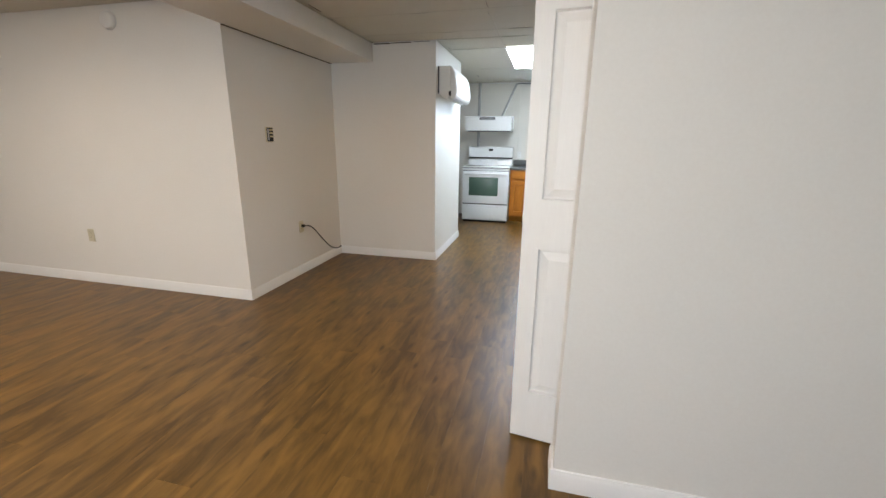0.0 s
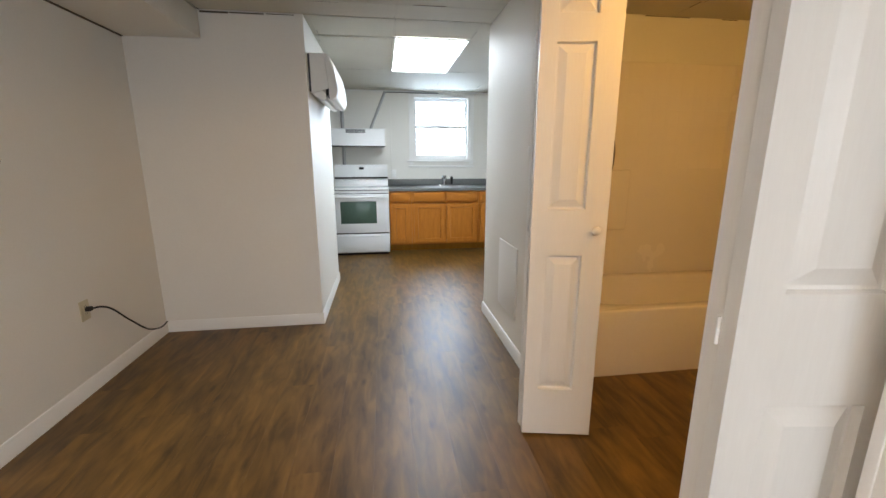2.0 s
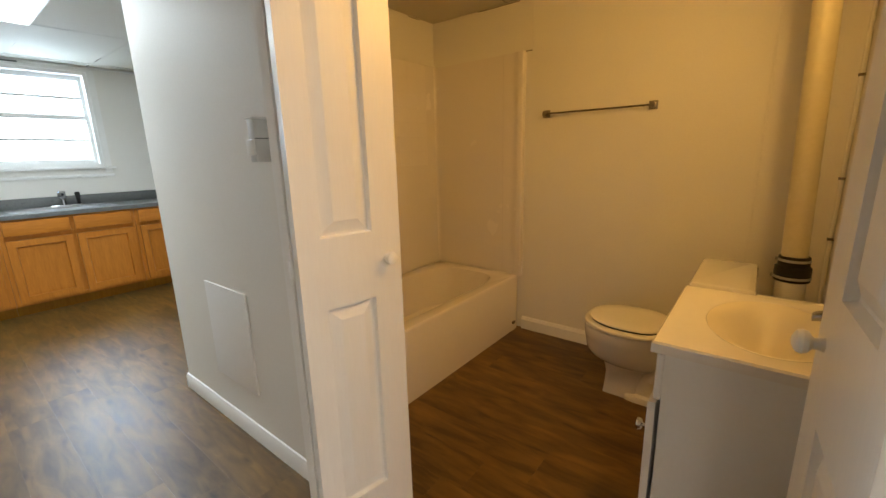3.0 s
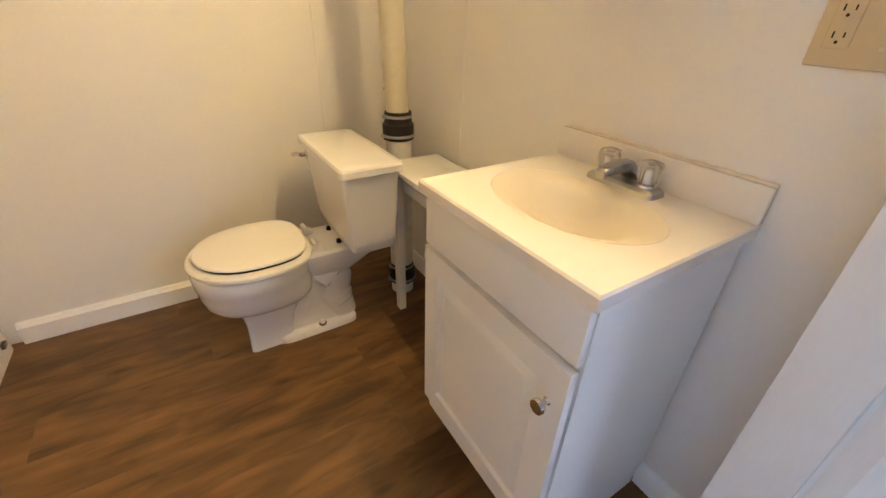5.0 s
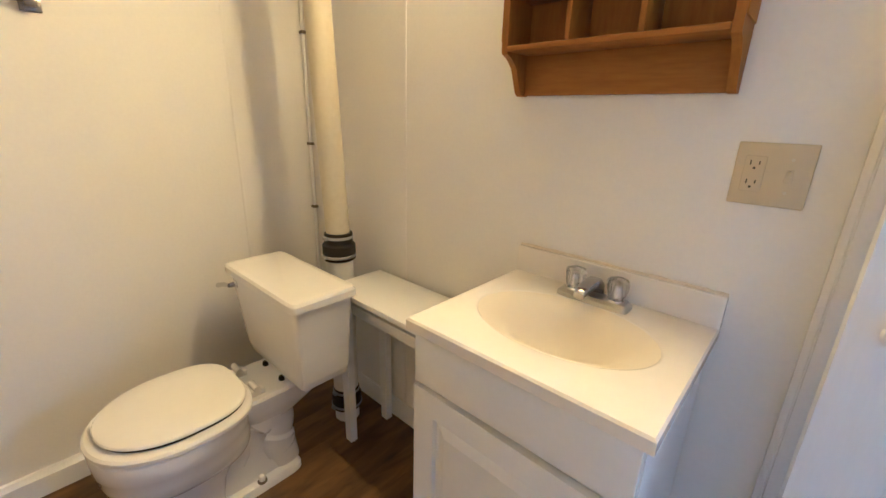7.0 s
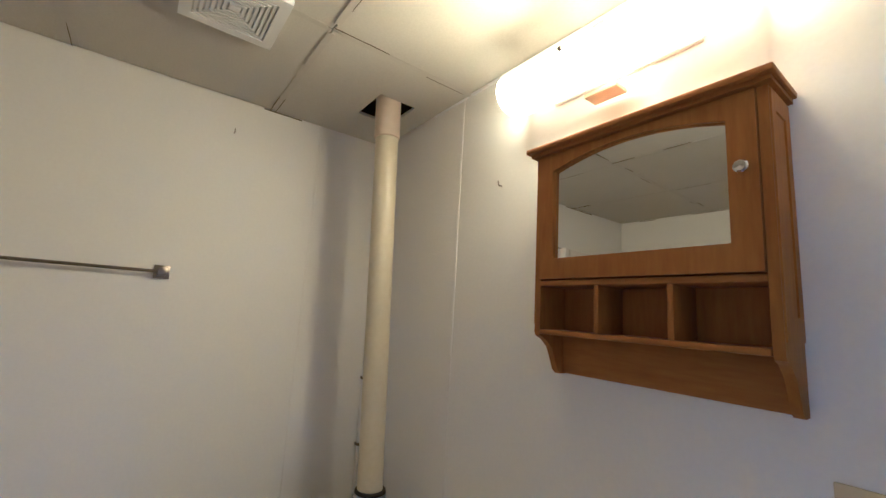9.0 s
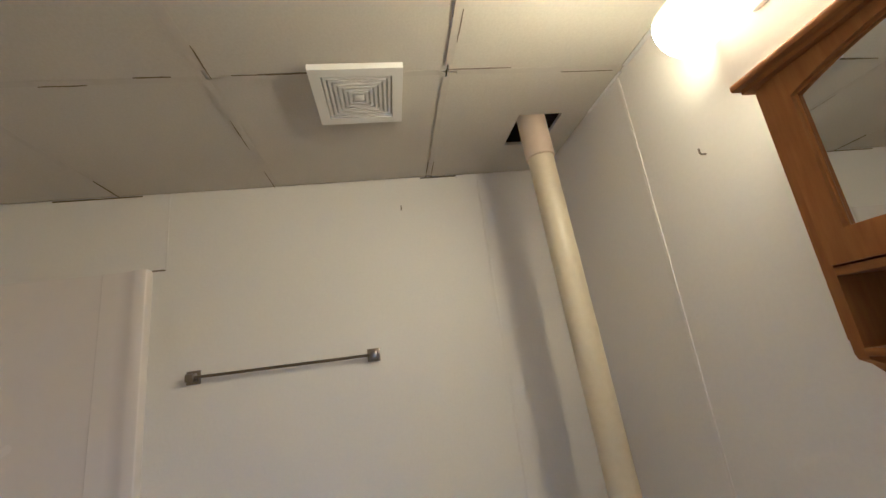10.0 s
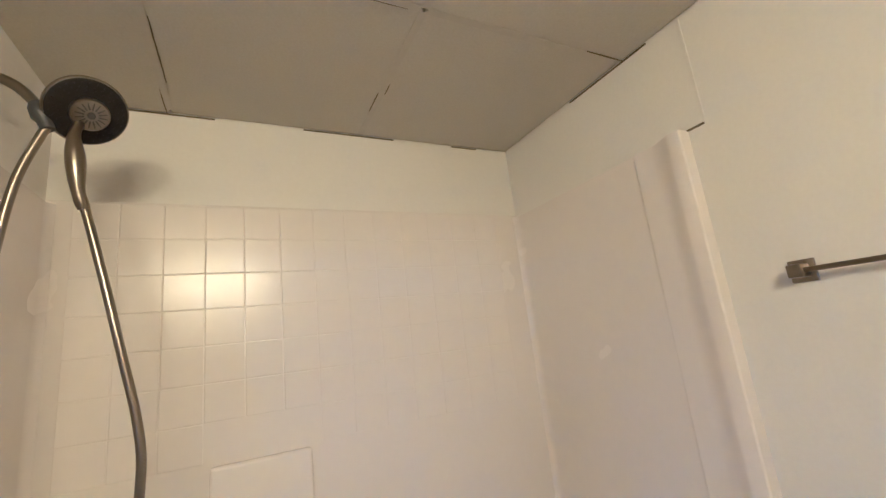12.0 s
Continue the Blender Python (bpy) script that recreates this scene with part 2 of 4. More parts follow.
def panelled(w, h, t, panels, both=True, groove=0.012, ring=0.010, raise_w=0.032, field=0.2):
    """A door slab, x 0..w, y 0..t, z 0..h, with raised panels (x0, x1, z0, z1) worked into its faces."""
    bm = bmesh.new()
    xs = sorted({0, w, *[p[0] for p in panels], *[p[1] for p in panels]})
    zs = sorted({0, h, *[p[2] for p in panels], *[p[3] for p in panels]})
    for side in (0, 1):
        y, s = (0, 1) if side == 0 else (t, -1)
        for xa, xb in zip(xs, xs[1:]):
            for za, zb in zip(zs, zs[1:]):
                isp = any(p[0] <= xa and xb <= p[1] and p[2] <= za and zb <= p[3] for p in panels)
                if isp and (both or side == 0):
                    prev = None
                    for inset, depth in ((0, 0), (ring * 0.35, groove), (ring, groove), (ring + raise_w, groove * field)):
                        loop = [bm.verts.new((x, y + s * depth, z)) for x, z in
                                ((xa + inset, za + inset), (xb - inset, za + inset), (xb - inset, zb - inset), (xa + inset, zb - inset))]
                        if prev:
                            for i in range(4):
                                bm.faces.new((prev[i], prev[(i + 1) % 4], loop[(i + 1) % 4], loop[i]))
                        prev = loop
                    bm.faces.new(prev)
                else:
                    bm.faces.new([bm.verts.new((x, y, z)) for x, z in ((xa, za), (xb, za), (xb, zb), (xa, zb))])
    for a, b in (((0, 0), (w, 0)), ((w, 0), (w, h)), ((w, h), (0, h)), ((0, h), (0, 0))):
        bm.faces.new([bm.verts.new(c) for c in ((a[0], 0, a[1]), (b[0], 0, b[1]), (b[0], t, b[1]), (a[0], t, a[1]))])
    bmesh.ops.remove_doubles(bm, verts=bm.verts, dist=0.0002)
    return bm


def moved(bm, m):
    bmesh.ops.transform(bm, matrix=m, verts=bm.verts)
    return bm


def structure(name, bm, material, label, category, smooth=True):
    return tagged(part(name, bm, material, smooth=smooth), label, category, "", "structure")


# ---- walls ----
def wall(name, x0, x1, y0, y1, label, hole=None, z0=0.0, z1=CEIL + 0.1):
    """hole: (a0, a1, z0, z1) along the wall's longer side."""
    bm = bmesh.new()
    if not hole:
        box(bm, x0, x1, y0, y1, z0, z1)
    else:
        a0, a1, h0, h1 = hole
        if x1 - x0 > y1 - y0:
            spans = [(x0, a0, y0, y1, z0, z1), (a1, x1, y0, y1, z0, z1), (a0, a1, y0, y1, h1, z1)] + ([(a0, a1, y0, y1, z0, h0)] if h0 > z0 else [])
        else:
            spans = [(x0, x1, y0, a0, z0, z1), (x0, x1, a1, y1, z0, z1), (x0, x1, a0, a1, h1, z1)] + ([(x0, x1, a0, a1, z0, h0)] if h0 > z0 else [])
        for s in spans:
            box(bm, *s)
        bmesh.ops.remove_doubles(bm, verts=bm.verts, dist=0.0005)
    return structure(name, bm, WALL, label, "wall", False)


PW = "off-white painted wall of the "
wall("wall_living_north", -6.43, -2.513, 1.199, 1.299, PW + "living room")
wall("wall_living_west", -6.43, -6.33, -3.6, 1.199, PW + "living room")
# South wall is unseen; its window opening is added for the daylight lamp.
wall("wall_living_south", -6.43, 2.0, -3.72, -3.6, PW + "living room, out of view, with an added window opening", (-1.9, 0.1, 0.9, 2.0))
wall("wall_east", 1.9, 2.0, -3.6, 6.15, PW + "bathroom above the tub and toilet")
wall("wall_nook_west", -2.613, -2.513, 1.299, 2.86, PW + "nook beside the hallway")
wall("wall_column", -2.513, -1.343, 2.773, 4.03, "off-white painted wall block beside the hallway")
wall("wall_kitchen_west", -2.6, -2.5, 2.86, 6.15, PW + "kitchen")
wall("wall_kitchen_north", -2.5, 1.9, 5.9, 6.15, PW + "kitchen with a window over the sink", (-0.360, 0.510, 1.285, 2.225))
wall("wall_bathroom_south", -0.076, 1.9, -0.152, 0.0, PW + "bathroom behind the vanity")
wall("wall_hallway_east", 0.013, 0.11, 1.34, 2.85, "pale painted hallway wall with an access panel")
wall("wall_door_header", 0.013, 0.11, 0.0, 1.34, "painted wall over the bifold doorway", z0=2.07)
wall("wall_bathroom_north", 0.11, 1.9, 2.44, 2.85, PW + "tub alcove")
wall("wall_alcove_chase", 0.11, 0.34, 1.66, 2.44, "painted plumbing chase wall at the tub's end")

# ---- floor, planks are laid at the end of the file ----
floor = structure("floor", B(-6.5, 2.1, -3.8, 6.2, -0.15, -0.004), SUBFLOOR, "brown wood-look vinyl plank floor", "floor", False)


# ---- ceilings ----
def ceiling_of(name, x0, x1, y0, y1, xs, ys, label, hole=None):
    """Dropped panels between the lines xs and ys, a little uneven, with thin seam strips."""
    bm = bmesh.new()
    rnd = random.Random(name)
    gx = [x0] + [v for v in xs if x0 < v < x1] + [x1]
    gy = [y0] + [v for v in ys if y0 < v < y1] + [y1]

    def slab(a0, a1, b0, b1, sag=True):
        n0 = len(bm.verts)
        box(bm, a0, a1, b0, b1, CEIL, CEIL + 0.012)
        bm.verts.ensure_lookup_table()
        tilt = {}
        for v in bm.verts[n0:]:
            k = (round(v.co.x, 3), round(v.co.y, 3))
            tilt.setdefault(k, rnd.uniform(-0.0004, 0.003) if sag else 0)
            v.co.z += tilt[k]
    for xa, xb in zip(gx, gx[1:]):
        for ya, yb in zip(gy, gy[1:]):
            g = rnd.uniform(0.001, 0.003)
            a0, a1, b0, b1 = xa + g, xb - g, ya + g, yb - g
            a0, b0 = a0 + 0.004 * (xa == x0), b0 + 0.004 * (ya == y0)
            a1, b1 = a1 - 0.004 * (xb == x1), b1 - 0.004 * (yb == y1)
            if hole and a0 < hole[0] and hole[1] < a1 and b0 < hole[2] and hole[3] < b1:
                for s in ((a0, hole[0], b0, b1), (hole[1], a1, b0, b1), (hole[0], hole[1], b0, hole[2]), (hole[0], hole[1], hole[3], b1)):
                    slab(*s, sag=False)
            else:
                slab(a0, a1, b0, b1)
    nf = len(bm.faces)
    cracks = []

    def crack(p0, p1, c0, c1, along_x):
        for k in range(2 if name == "ceiling_bathroom" else 1):
            a = c0 + (c1 - c0) * rnd.uniform(0.0, 0.85)
            b = min(a + rnd.uniform(0.05, 0.34), c1)
            side = rnd.choice((-1, 1)) * rnd.uniform(0.0095, 0.0120)
            steps = max(4, int((b - a) / 0.02))
            ring = []
            for i in range(steps + 1):
                u = i / steps
                w = (0.0002 + rnd.uniform(0.3, 1.0) * 0.0016 * math.sin(math.pi * min(max(u, 0.02), 0.98)) ** 0.6)
                c = (p0 + p1) / 2 + side + rnd.uniform(-0.0005, 0.0005)
                at = a + (b - a) * u
                ring.append([(at, c + q, z) if along_x else (c + q, at, z) for q, z in ((-w, CEIL - 0.0019), (w, CEIL - 0.0019), (w, CEIL + 0.002), (-w, CEIL + 0.002))])
            cracks.append(ring)
    for x in gx[1:-1]:
        for ya, yb in zip(gy, gy[1:]):
            a, b = ya + rnd.uniform(0.0, 0.02), yb - rnd.uniform(0.0, 0.04)
            box(bm, x - 0.011, x + 0.009, a, b, CEIL - 0.0013, CEIL - 0.0005)
            crack(x - 0.001, x - 0.001, ya, yb, False)
    for y in gy[1:-1]:
        for xa, xb in zip(gx, gx[1:]):
            a, b = xa + rnd.uniform(0.0, 0.02), xb - rnd.uniform(0.0, 0.04)
            box(bm, a, b, y - 0.010, y + 0.010, CEIL - 0.0012, CEIL - 0.0005)
            crack(y, y, xa, xb, True)
    bm.faces.ensure_lookup_table()
    for f in bm.faces[nf:]:
        f.material_index = 1
    nf = len(bm.faces)
    for c in cracks:
        loft(bm, c)
    nc = len(bm.faces)
    # Black cover paints the unlit space above the panels, behind gaps and hole.
    box(bm, x0 - 0.05, x1 + 0.05, y0 - 0.05, y1 + 0.05, CEIL + 0.09, CEIL + 0.12)
    bm.faces.ensure_lookup_table()
    for i, f in enumerate(bm.faces[nf:]):
        f.material_index = 2 if nf + i < nc else 3
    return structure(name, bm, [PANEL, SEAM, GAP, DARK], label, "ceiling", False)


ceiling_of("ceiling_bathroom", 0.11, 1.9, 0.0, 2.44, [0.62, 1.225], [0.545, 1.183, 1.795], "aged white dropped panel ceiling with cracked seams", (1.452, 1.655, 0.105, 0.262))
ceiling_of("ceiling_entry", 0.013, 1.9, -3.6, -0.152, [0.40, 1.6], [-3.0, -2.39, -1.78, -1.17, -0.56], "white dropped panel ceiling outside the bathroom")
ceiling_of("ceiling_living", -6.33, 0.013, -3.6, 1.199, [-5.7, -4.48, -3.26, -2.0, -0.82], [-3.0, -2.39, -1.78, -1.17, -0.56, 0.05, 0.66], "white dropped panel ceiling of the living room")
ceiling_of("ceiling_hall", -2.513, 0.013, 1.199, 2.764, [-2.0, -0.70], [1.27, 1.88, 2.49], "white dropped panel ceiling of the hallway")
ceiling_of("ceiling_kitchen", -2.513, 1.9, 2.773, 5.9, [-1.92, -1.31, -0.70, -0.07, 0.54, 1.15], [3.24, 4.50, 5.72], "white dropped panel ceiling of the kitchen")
# Unseen slab added over all ceilings to block the sky's light.
structure("sky_blocker", B(-6.5, 2.1, -3.8, 6.2, CEIL + 0.13, CEIL + 0.2), DARK, "unseen dark slab added over the ceilings to keep the sky out", "slab", False)
structure("trim", B(-2.5125, -2.497, 1.205, 2.760, 2.0995, 2.1045), GAP, "dark open joint under the ceiling beam", "joint", False)
for x0, x1, z in ((-2.01, -1.83, 2.270), (-1.82, -1.60, 2.2735), (-1.58, -1.40, 2.277)):
    structure("trim", B(x0, x1, 2.7702, 2.7735, z, CEIL - 0.0035), GAP, "dark open joint along the ceiling edge", "joint", False)
structure("beam", B(-2.504, -2.02, -3.6, 2.766, 2.105, CEIL - 0.004, r=0.006), WALL, "white boxed-in ceiling beam along the wall", "beam")


# ---- baseboards ----
def baseboard(x0, y0, x1, y1, nx, ny, h=0.088, t=0.013):
    """Along the wall from (x0, y0) to (x1, y1); (nx, ny) points into the room."""
    prof = ((0, 0), (t, 0), (t, h - 0.018), (t * 0.72, h - 0.012), (t * 0.5, h - 0.002), (0, h))
    bm = loft(bmesh.new(), [[(x + nx * d, y + ny * d, z) for d, z in prof] for x, y in ((x0, y0), (x1, y1))])
    return structure("baseboard", bm, TRIM, "white painted baseboard along the wall", "baseboard")


baseboard(-6.33, 1.199, -2.5, 1.199, 0, -1)
baseboard(-6.33, -3.6, -6.33, 1.173, 1, 0)
baseboard(-2.513, 1.199, -2.513, 2.773, 1, 0)
baseboard(-2.5, 2.773, -1.33, 2.773, 0, -1)
baseboard(-1.343, 2.773, -1.343, 4.03, 1, 0)
baseboard(0.013, 1.36, 0.013, 2.863, -1, 0)
baseboard(-0.089, -0.152, 1.9, -0.152, 0, -1)
baseboard(-0.076, -0.152, -0.076, -0.012, -1, 0)
baseboard(1.9, 0.013, 1.9, 1.636, -1, 0, 0.092, 0.024)
baseboard(0.11, 0.0, 0.262, 0.0, 0, 1)
baseboard(0.74, 0.0, 1.9, 0.0, 0, 1)
structure("door_jamb", B(-0.079, 0.060, 0.0, 0.018, 0, 2.06, r=0.003), TRIM, "white painted jamb of the bifold doorway", "door jamb")
structure("door_jamb", B(0.006, 0.114, 1.322, 1.3395, 0, 2.06, r=0.003), TRIM, "white painted jamb of the bifold doorway", "door jamb")
structure("door_jamb", B(0.006, 0.114, 0.018, 1.322, 2.045, 2.0695, r=0.003), TRIM, "white painted head of the bifold doorway", "door jamb")
structure("door_track", B(0.045, 0.075, 0.02, 1.32, 2.02, 2.044), NICKEL, "metal sliding track over the bifold doors", "door track")
cas = [(0.0605, 0.0005), (0.0605, 0.015), (0.066, 0.017), (0.092, 0.014), (0.0935, 0.0115), (0.0955, 0.0115), (0.097, 0.0135), (0.104, 0.0125), (0.1085, 0.009), (0.1095, 0.0005)]
structure("trim", loft(bmesh.new(), [[(x, y, z) for x, y in cas] for z in (0.0, 2.06)]), TRIM, "white moulded door casing inside the bathroom", "trim")


# ---- bifold doors ----
def leaf_bm(w, a, b):
    b = w - b
    return panelled(w, 2.0, 0.034, [(a, b, 0.235, 0.885), (a, b, 1.085, 1.745), (a, b, 1.845, 1.945)], groove=0.016, field=0.12)


def pair(name, piv, hin, hin2, free, label):
    """piv, hin: the outer face of the first leaf; hin2, free: the outer face of the second."""
    root = thing(name, (*piv, 0.012), label, "door", "bifold doors", "structure")
    for i, (p, q) in enumerate(((piv, hin), (hin2, free))):
        p, q = Vector(p), Vector(q)
        u = (q - p).normalized()
        w = (q - p).length
        side = Vector((-u.y, u.x))
        other = (Vector(hin2) + Vector(free)) / 2 if i == 0 else (Vector(piv) + Vector(hin)) / 2
        inner = 1 if side.dot(other - (p + q) / 2) > 0 else -1
        bm = leaf_bm(w, *((0.066, 0.070) if i == 0 else (0.066, 0.096)))
        if inner < 0:
            moved(bm, Matrix.Translation((0, -0.034, 0)))
        leaf = part("leaf", moved(bm, pose(p.x, p.y, 0.012, 0, 0, math.degrees(math.atan2(u.y, u.x)))), DOOR, root, smooth=False)
        if i == 1:
            k = p + u * (w - 0.05)
            o = side * -inner
            part("knob", turned(bmesh.new(), (k.x, k.y, 1.012), (o.x, o.y, 0),
                                [(0, 0.011), (0.008, 0.009), (0.014, 0.010), (0.019, 0.017), (0.026, 0.0195), (0.033, 0.017), (0.038, 0.008), (0.039, 0)]),
                 TRIM, leaf, "round white knob")
    h = (Vector(hin) + Vector(hin2)) / 2
    for z in (0.25, 1.02, 1.78):
        part("hinge", turned(bmesh.new(), (h.x - 0.004, h.y, z - 0.025), (0, 0, 1), [(0, 0.004), (0.02, 0.004), (0.021, 0.0048), (0.029, 0.0048), (0.03, 0.004), (0.05, 0.004)], 10), TRIM, root)
    return root


pair("door_1", (0.045, 0.062), (-0.262, 0.103), (-0.252, 0.178), (0.082, 0.197), "white six-panel bifold door folded open at the bathroom")
pair("door_2", (0.05, 1.318), (-0.19, 1.303), (-0.197, 1.219), (0.116, 1.156), "white six-panel bifold door folded open with a round knob")

# ---- bathroom: tub, surround, shower ----
def rounded(cx, cy, hx, hy, z, n=48, e=2.0, front=1.0):
    """A superellipse ring; e: squareness, front: stretch of its far half along y."""
    out = []
    for i in range(n):
        a = 2 * math.pi * i / n
        c, s = math.cos(a), math.sin(a)
        x = math.copysign(abs(c) ** (2 / e), c) * hx
        y = math.copysign(abs(s) ** (2 / e), s) * hy
        out.append((cx + x, cy + y * (front if y > 0 else 1.0), z))
    return out


tub = thing("bathtub", (1.12, 2.05, 0), "glossy off-white alcove bathtub with a plain apron", "bathtub")
bm = bmesh.new()
ocx, ocy, ohx, ohy = 1.121, 2.046, 0.761, 0.378
loft(bm, [rounded(ocx, ocy, ohx, ohy, 0.0, 64, 60), rounded(ocx, ocy, ohx, ohy, 0.405, 64, 60), rounded(ocx, ocy, ohx - 0.004, ohy - 0.004, 0.417, 64, 50),
          rounded(ocx, ocy, ohx - 0.014, ohy - 0.014, 0.424, 64, 40), rounded(ocx, ocy + 0.01, ohx - 0.075, ohy - 0.075, 0.424, 64, 5),
          rounded(ocx, ocy + 0.01, ohx - 0.088, ohy - 0.088, 0.416, 64, 4.6), rounded(ocx, ocy + 0.01, ohx - 0.105, ohy - 0.105, 0.36, 64, 4.2),
          rounded(ocx, ocy + 0.01, ohx - 0.15, ohy - 0.13, 0.13, 64, 4), rounded(ocx, ocy + 0.01, ohx - 0.22, ohy - 0.18, 0.10, 64, 3.5)])
part("shell", bm, TUBM, tub)
part("overflow_plate", turned(bmesh.new(), (0.475, 2.05, 0.30), (1, 0, 0.2), [(0, 0.036), (0.006, 0.034), (0.009, 0.02), (0.0095, 0)]), CHROME, tub)
part("leveling_clip", B(1.79, 1.825, 1.655, 1.668, 0.055, 0.075, r=0.003), BRONZE, tub, "small dark metal clip at the apron's foot")

sur = thing("tub_surround", (1.12, 2.43, 0.424), "glossy off-white moulded tub surround with square tile relief", "tub surround")
part("back_panel", B(0.343, 1.897, 2.424, 2.4395, 0.42, 1.98, r=0.004), ACRYLIC, sur)
for wall_x, s, y0 in ((1.8995, -1, 1.645), (0.3405, 1, 1.668)):
    prof = [(0.0, 0), (0.036, 0), (0.0405, 0.003), (0.0425, 0.010), (0.0425, 0.034), (0.040, 0.043), (0.034, 0.056), (0.027, 0.072), (0.0215, 0.090), (0.0195, 0.105),
            (0.0195, 0.158), (0.0185, 0.162), (0.0145, 0.165), (0.0130, 0.170)]
    prof = [(wall_x + s * d, y0 + y) for d, y in prof]
    prof += [(wall_x + s * d, y) for d, y in ((0.0120, 2.395), (0.0135, 2.408), (0.019, 2.417), (0.028, 2.4235), (0.0, 2.4235))]
    part("end_panel", loft(bmesh.new(), [[(x, y, z) for x, y in prof] for z in (0.425, 1.968)]), ACRYLIC, sur)
part("soap_ledge", B(0.735, 1.0, 2.395, 2.4245, 0.78, 1.228, r=0.010, seg=3), ACRYLIC, sur)
tile_me = mesh_of("tile", B(-0.0525, 0.0525, -0.0004, 0.006, -0.0525, 0.0525, r=0.0028, seg=3), ACRYLIC)
for f in tile_me.polygons:
    f.use_smooth = f.area < 0.002
tile_rnd = random.Random(4)
for i in range(13):
    for j in range(7):
        if j == 6 and 3 <= i <= 5:
            continue
        x, z = 0.455 + i * 0.1055, 1.922 - j * 0.1055
        t = new("tile", tile_me)
        t.parent = sur
        t.location = (x - 1.12, 2.4235 - 2.43, z - 0.424)
        t.rotation_euler = (radians(tile_rnd.uniform(-0.10, 0.10)), 0, radians(tile_rnd.uniform(-0.10, 0.10)))

sh = thing("shower_head", (0.34, 2.05, 2.15), "brushed nickel shower head with a docked hand shower and hose", "shower head")
part("flange", turned(bmesh.new(), (0.3402, 2.05, 2.115), (1, 0, 0), [(0, 0.03), (0.004, 0.03), (0.012, 0.016), (0.013, 0.012)]), NICKEL, sh)
part("arm", tube(bmesh.new(), smooth_path([(0.342, 2.05, 2.115), (0.385, 2.05, 2.105), (0.42, 2.05, 2.085), (0.455, 2.049, 2.045)]), 0.0105), NICKEL, sh)
part("diverter", turned(bmesh.new(), (0.448, 2.05, 2.056), (0.35, -0.03, -0.93), [(0, 0.014), (0.01, 0.018), (0.03, 0.019), (0.042, 0.013), (0.06, 0.012)]), DARKGREY, sh)
part("swivel", tube(bmesh.new(), [(0.458, 2.05, 2.036), (0.485, 2.06, 2.055), (0.507, 2.075, 2.075)], 0.014, 12), DARKGREY, sh)
FACE = Vector((0.40, -0.62, -0.62)).normalized()
hc = Vector((0.526, 2.055, 2.054))
part("outer_ring", turned(bmesh.new(), hc - FACE * 0.03, FACE, [(0, 0.03), (0.004, 0.056), (0.016, 0.070), (0.030, 0.0735), (0.0345, 0.0715), (0.0365, 0.066), (0.0345, 0.0615)], 40), NICKEL, sh)
part("spray_face", turned(bmesh.new(), hc + FACE * 0.0025, FACE, [(0, 0.069), (0.004, 0.069), (0.0055, 0.066), (0.006, 0.036), (0.0062, 0.0)], 40), BLACK, sh, "black rubber spray face")
bm = bmesh.new()
u1 = FACE.orthogonal().normalized()
u2 = FACE.cross(u1)
for r, n in ((0.046, 20), (0.053, 26), (0.061, 30)):
    for k in range(n):
        a = 2 * math.pi * k / n
        turned(bm, hc + FACE * 0.0075 + (u1 * math.cos(a) + u2 * math.sin(a)) * r, FACE, [(0, 0.0022), (0.0025, 0.0016)], 6)
tagged(part("nozzles", bm, BLACK, sh), kind="stuff")
hs = part("hand_shower", turned(bmesh.new(), hc + FACE * 0.001, FACE, [(0, 0.030), (0.016, 0.034), (0.027, 0.0335), (0.0305, 0.031), (0.032, 0.027), (0.0325, 0.0)], 32), NICKEL, sh, "round hand shower docked in the ring")
bm = bmesh.new()
for k in range(16):
    a = 2 * math.pi * k / 16
    d = u1 * math.cos(a) + u2 * math.sin(a)
    tube(bm, [hc + FACE * 0.0325 + d * 0.012, hc + FACE * 0.0318 + d * 0.027], 0.0017, 6)
part("spray_slots", bm, DARKGREY, hs)
part("hub", turned(bmesh.new(), hc + FACE * 0.0318, FACE, [(0, 0.0075), (0.003, 0.007), (0.004, 0.004), (0.0042, 0)], 14), DARKGREY, hs)
part("handle", tube(bmesh.new(), smooth_path([hc + FACE * 0.008 + Vector((-0.01, 0, -0.02)), (0.516, 2.03, 1.985), (0.521, 2.03, 1.93), (0.527, 2.035, 1.87), (0.536, 2.045, 1.832)], 6),
                    [0.0095] * 4 + [0.0095, 0.0098, 0.0105, 0.0115, 0.0130, 0.0145] + [0.0158, 0.0165, 0.0168, 0.0166] + [0.016, 0.0152, 0.0142, 0.013, 0.012, 0.0115] + [0.0115, 0.0122, 0.0122, 0.0115, 0.0105]), NICKEL, hs)
part("hose", tube(bmesh.new(), smooth_path([(0.468, 2.05, 2.01), (0.456, 2.05, 1.98), (0.428, 2.05, 1.885), (0.410, 2.05, 1.74), (0.400, 2.05, 1.60), (0.405, 2.06, 1.35), (0.46, 2.07, 1.13), (0.56, 2.07, 1.08),
                                            (0.63, 2.06, 1.2), (0.646, 2.05, 1.315), (0.637, 2.05, 1.41), (0.608, 2.05, 1.538), (0.57, 2.05, 1.70), (0.537, 2.046, 1.835)], 8), 0.0085), NICKEL, sh, "flexible metal hose")

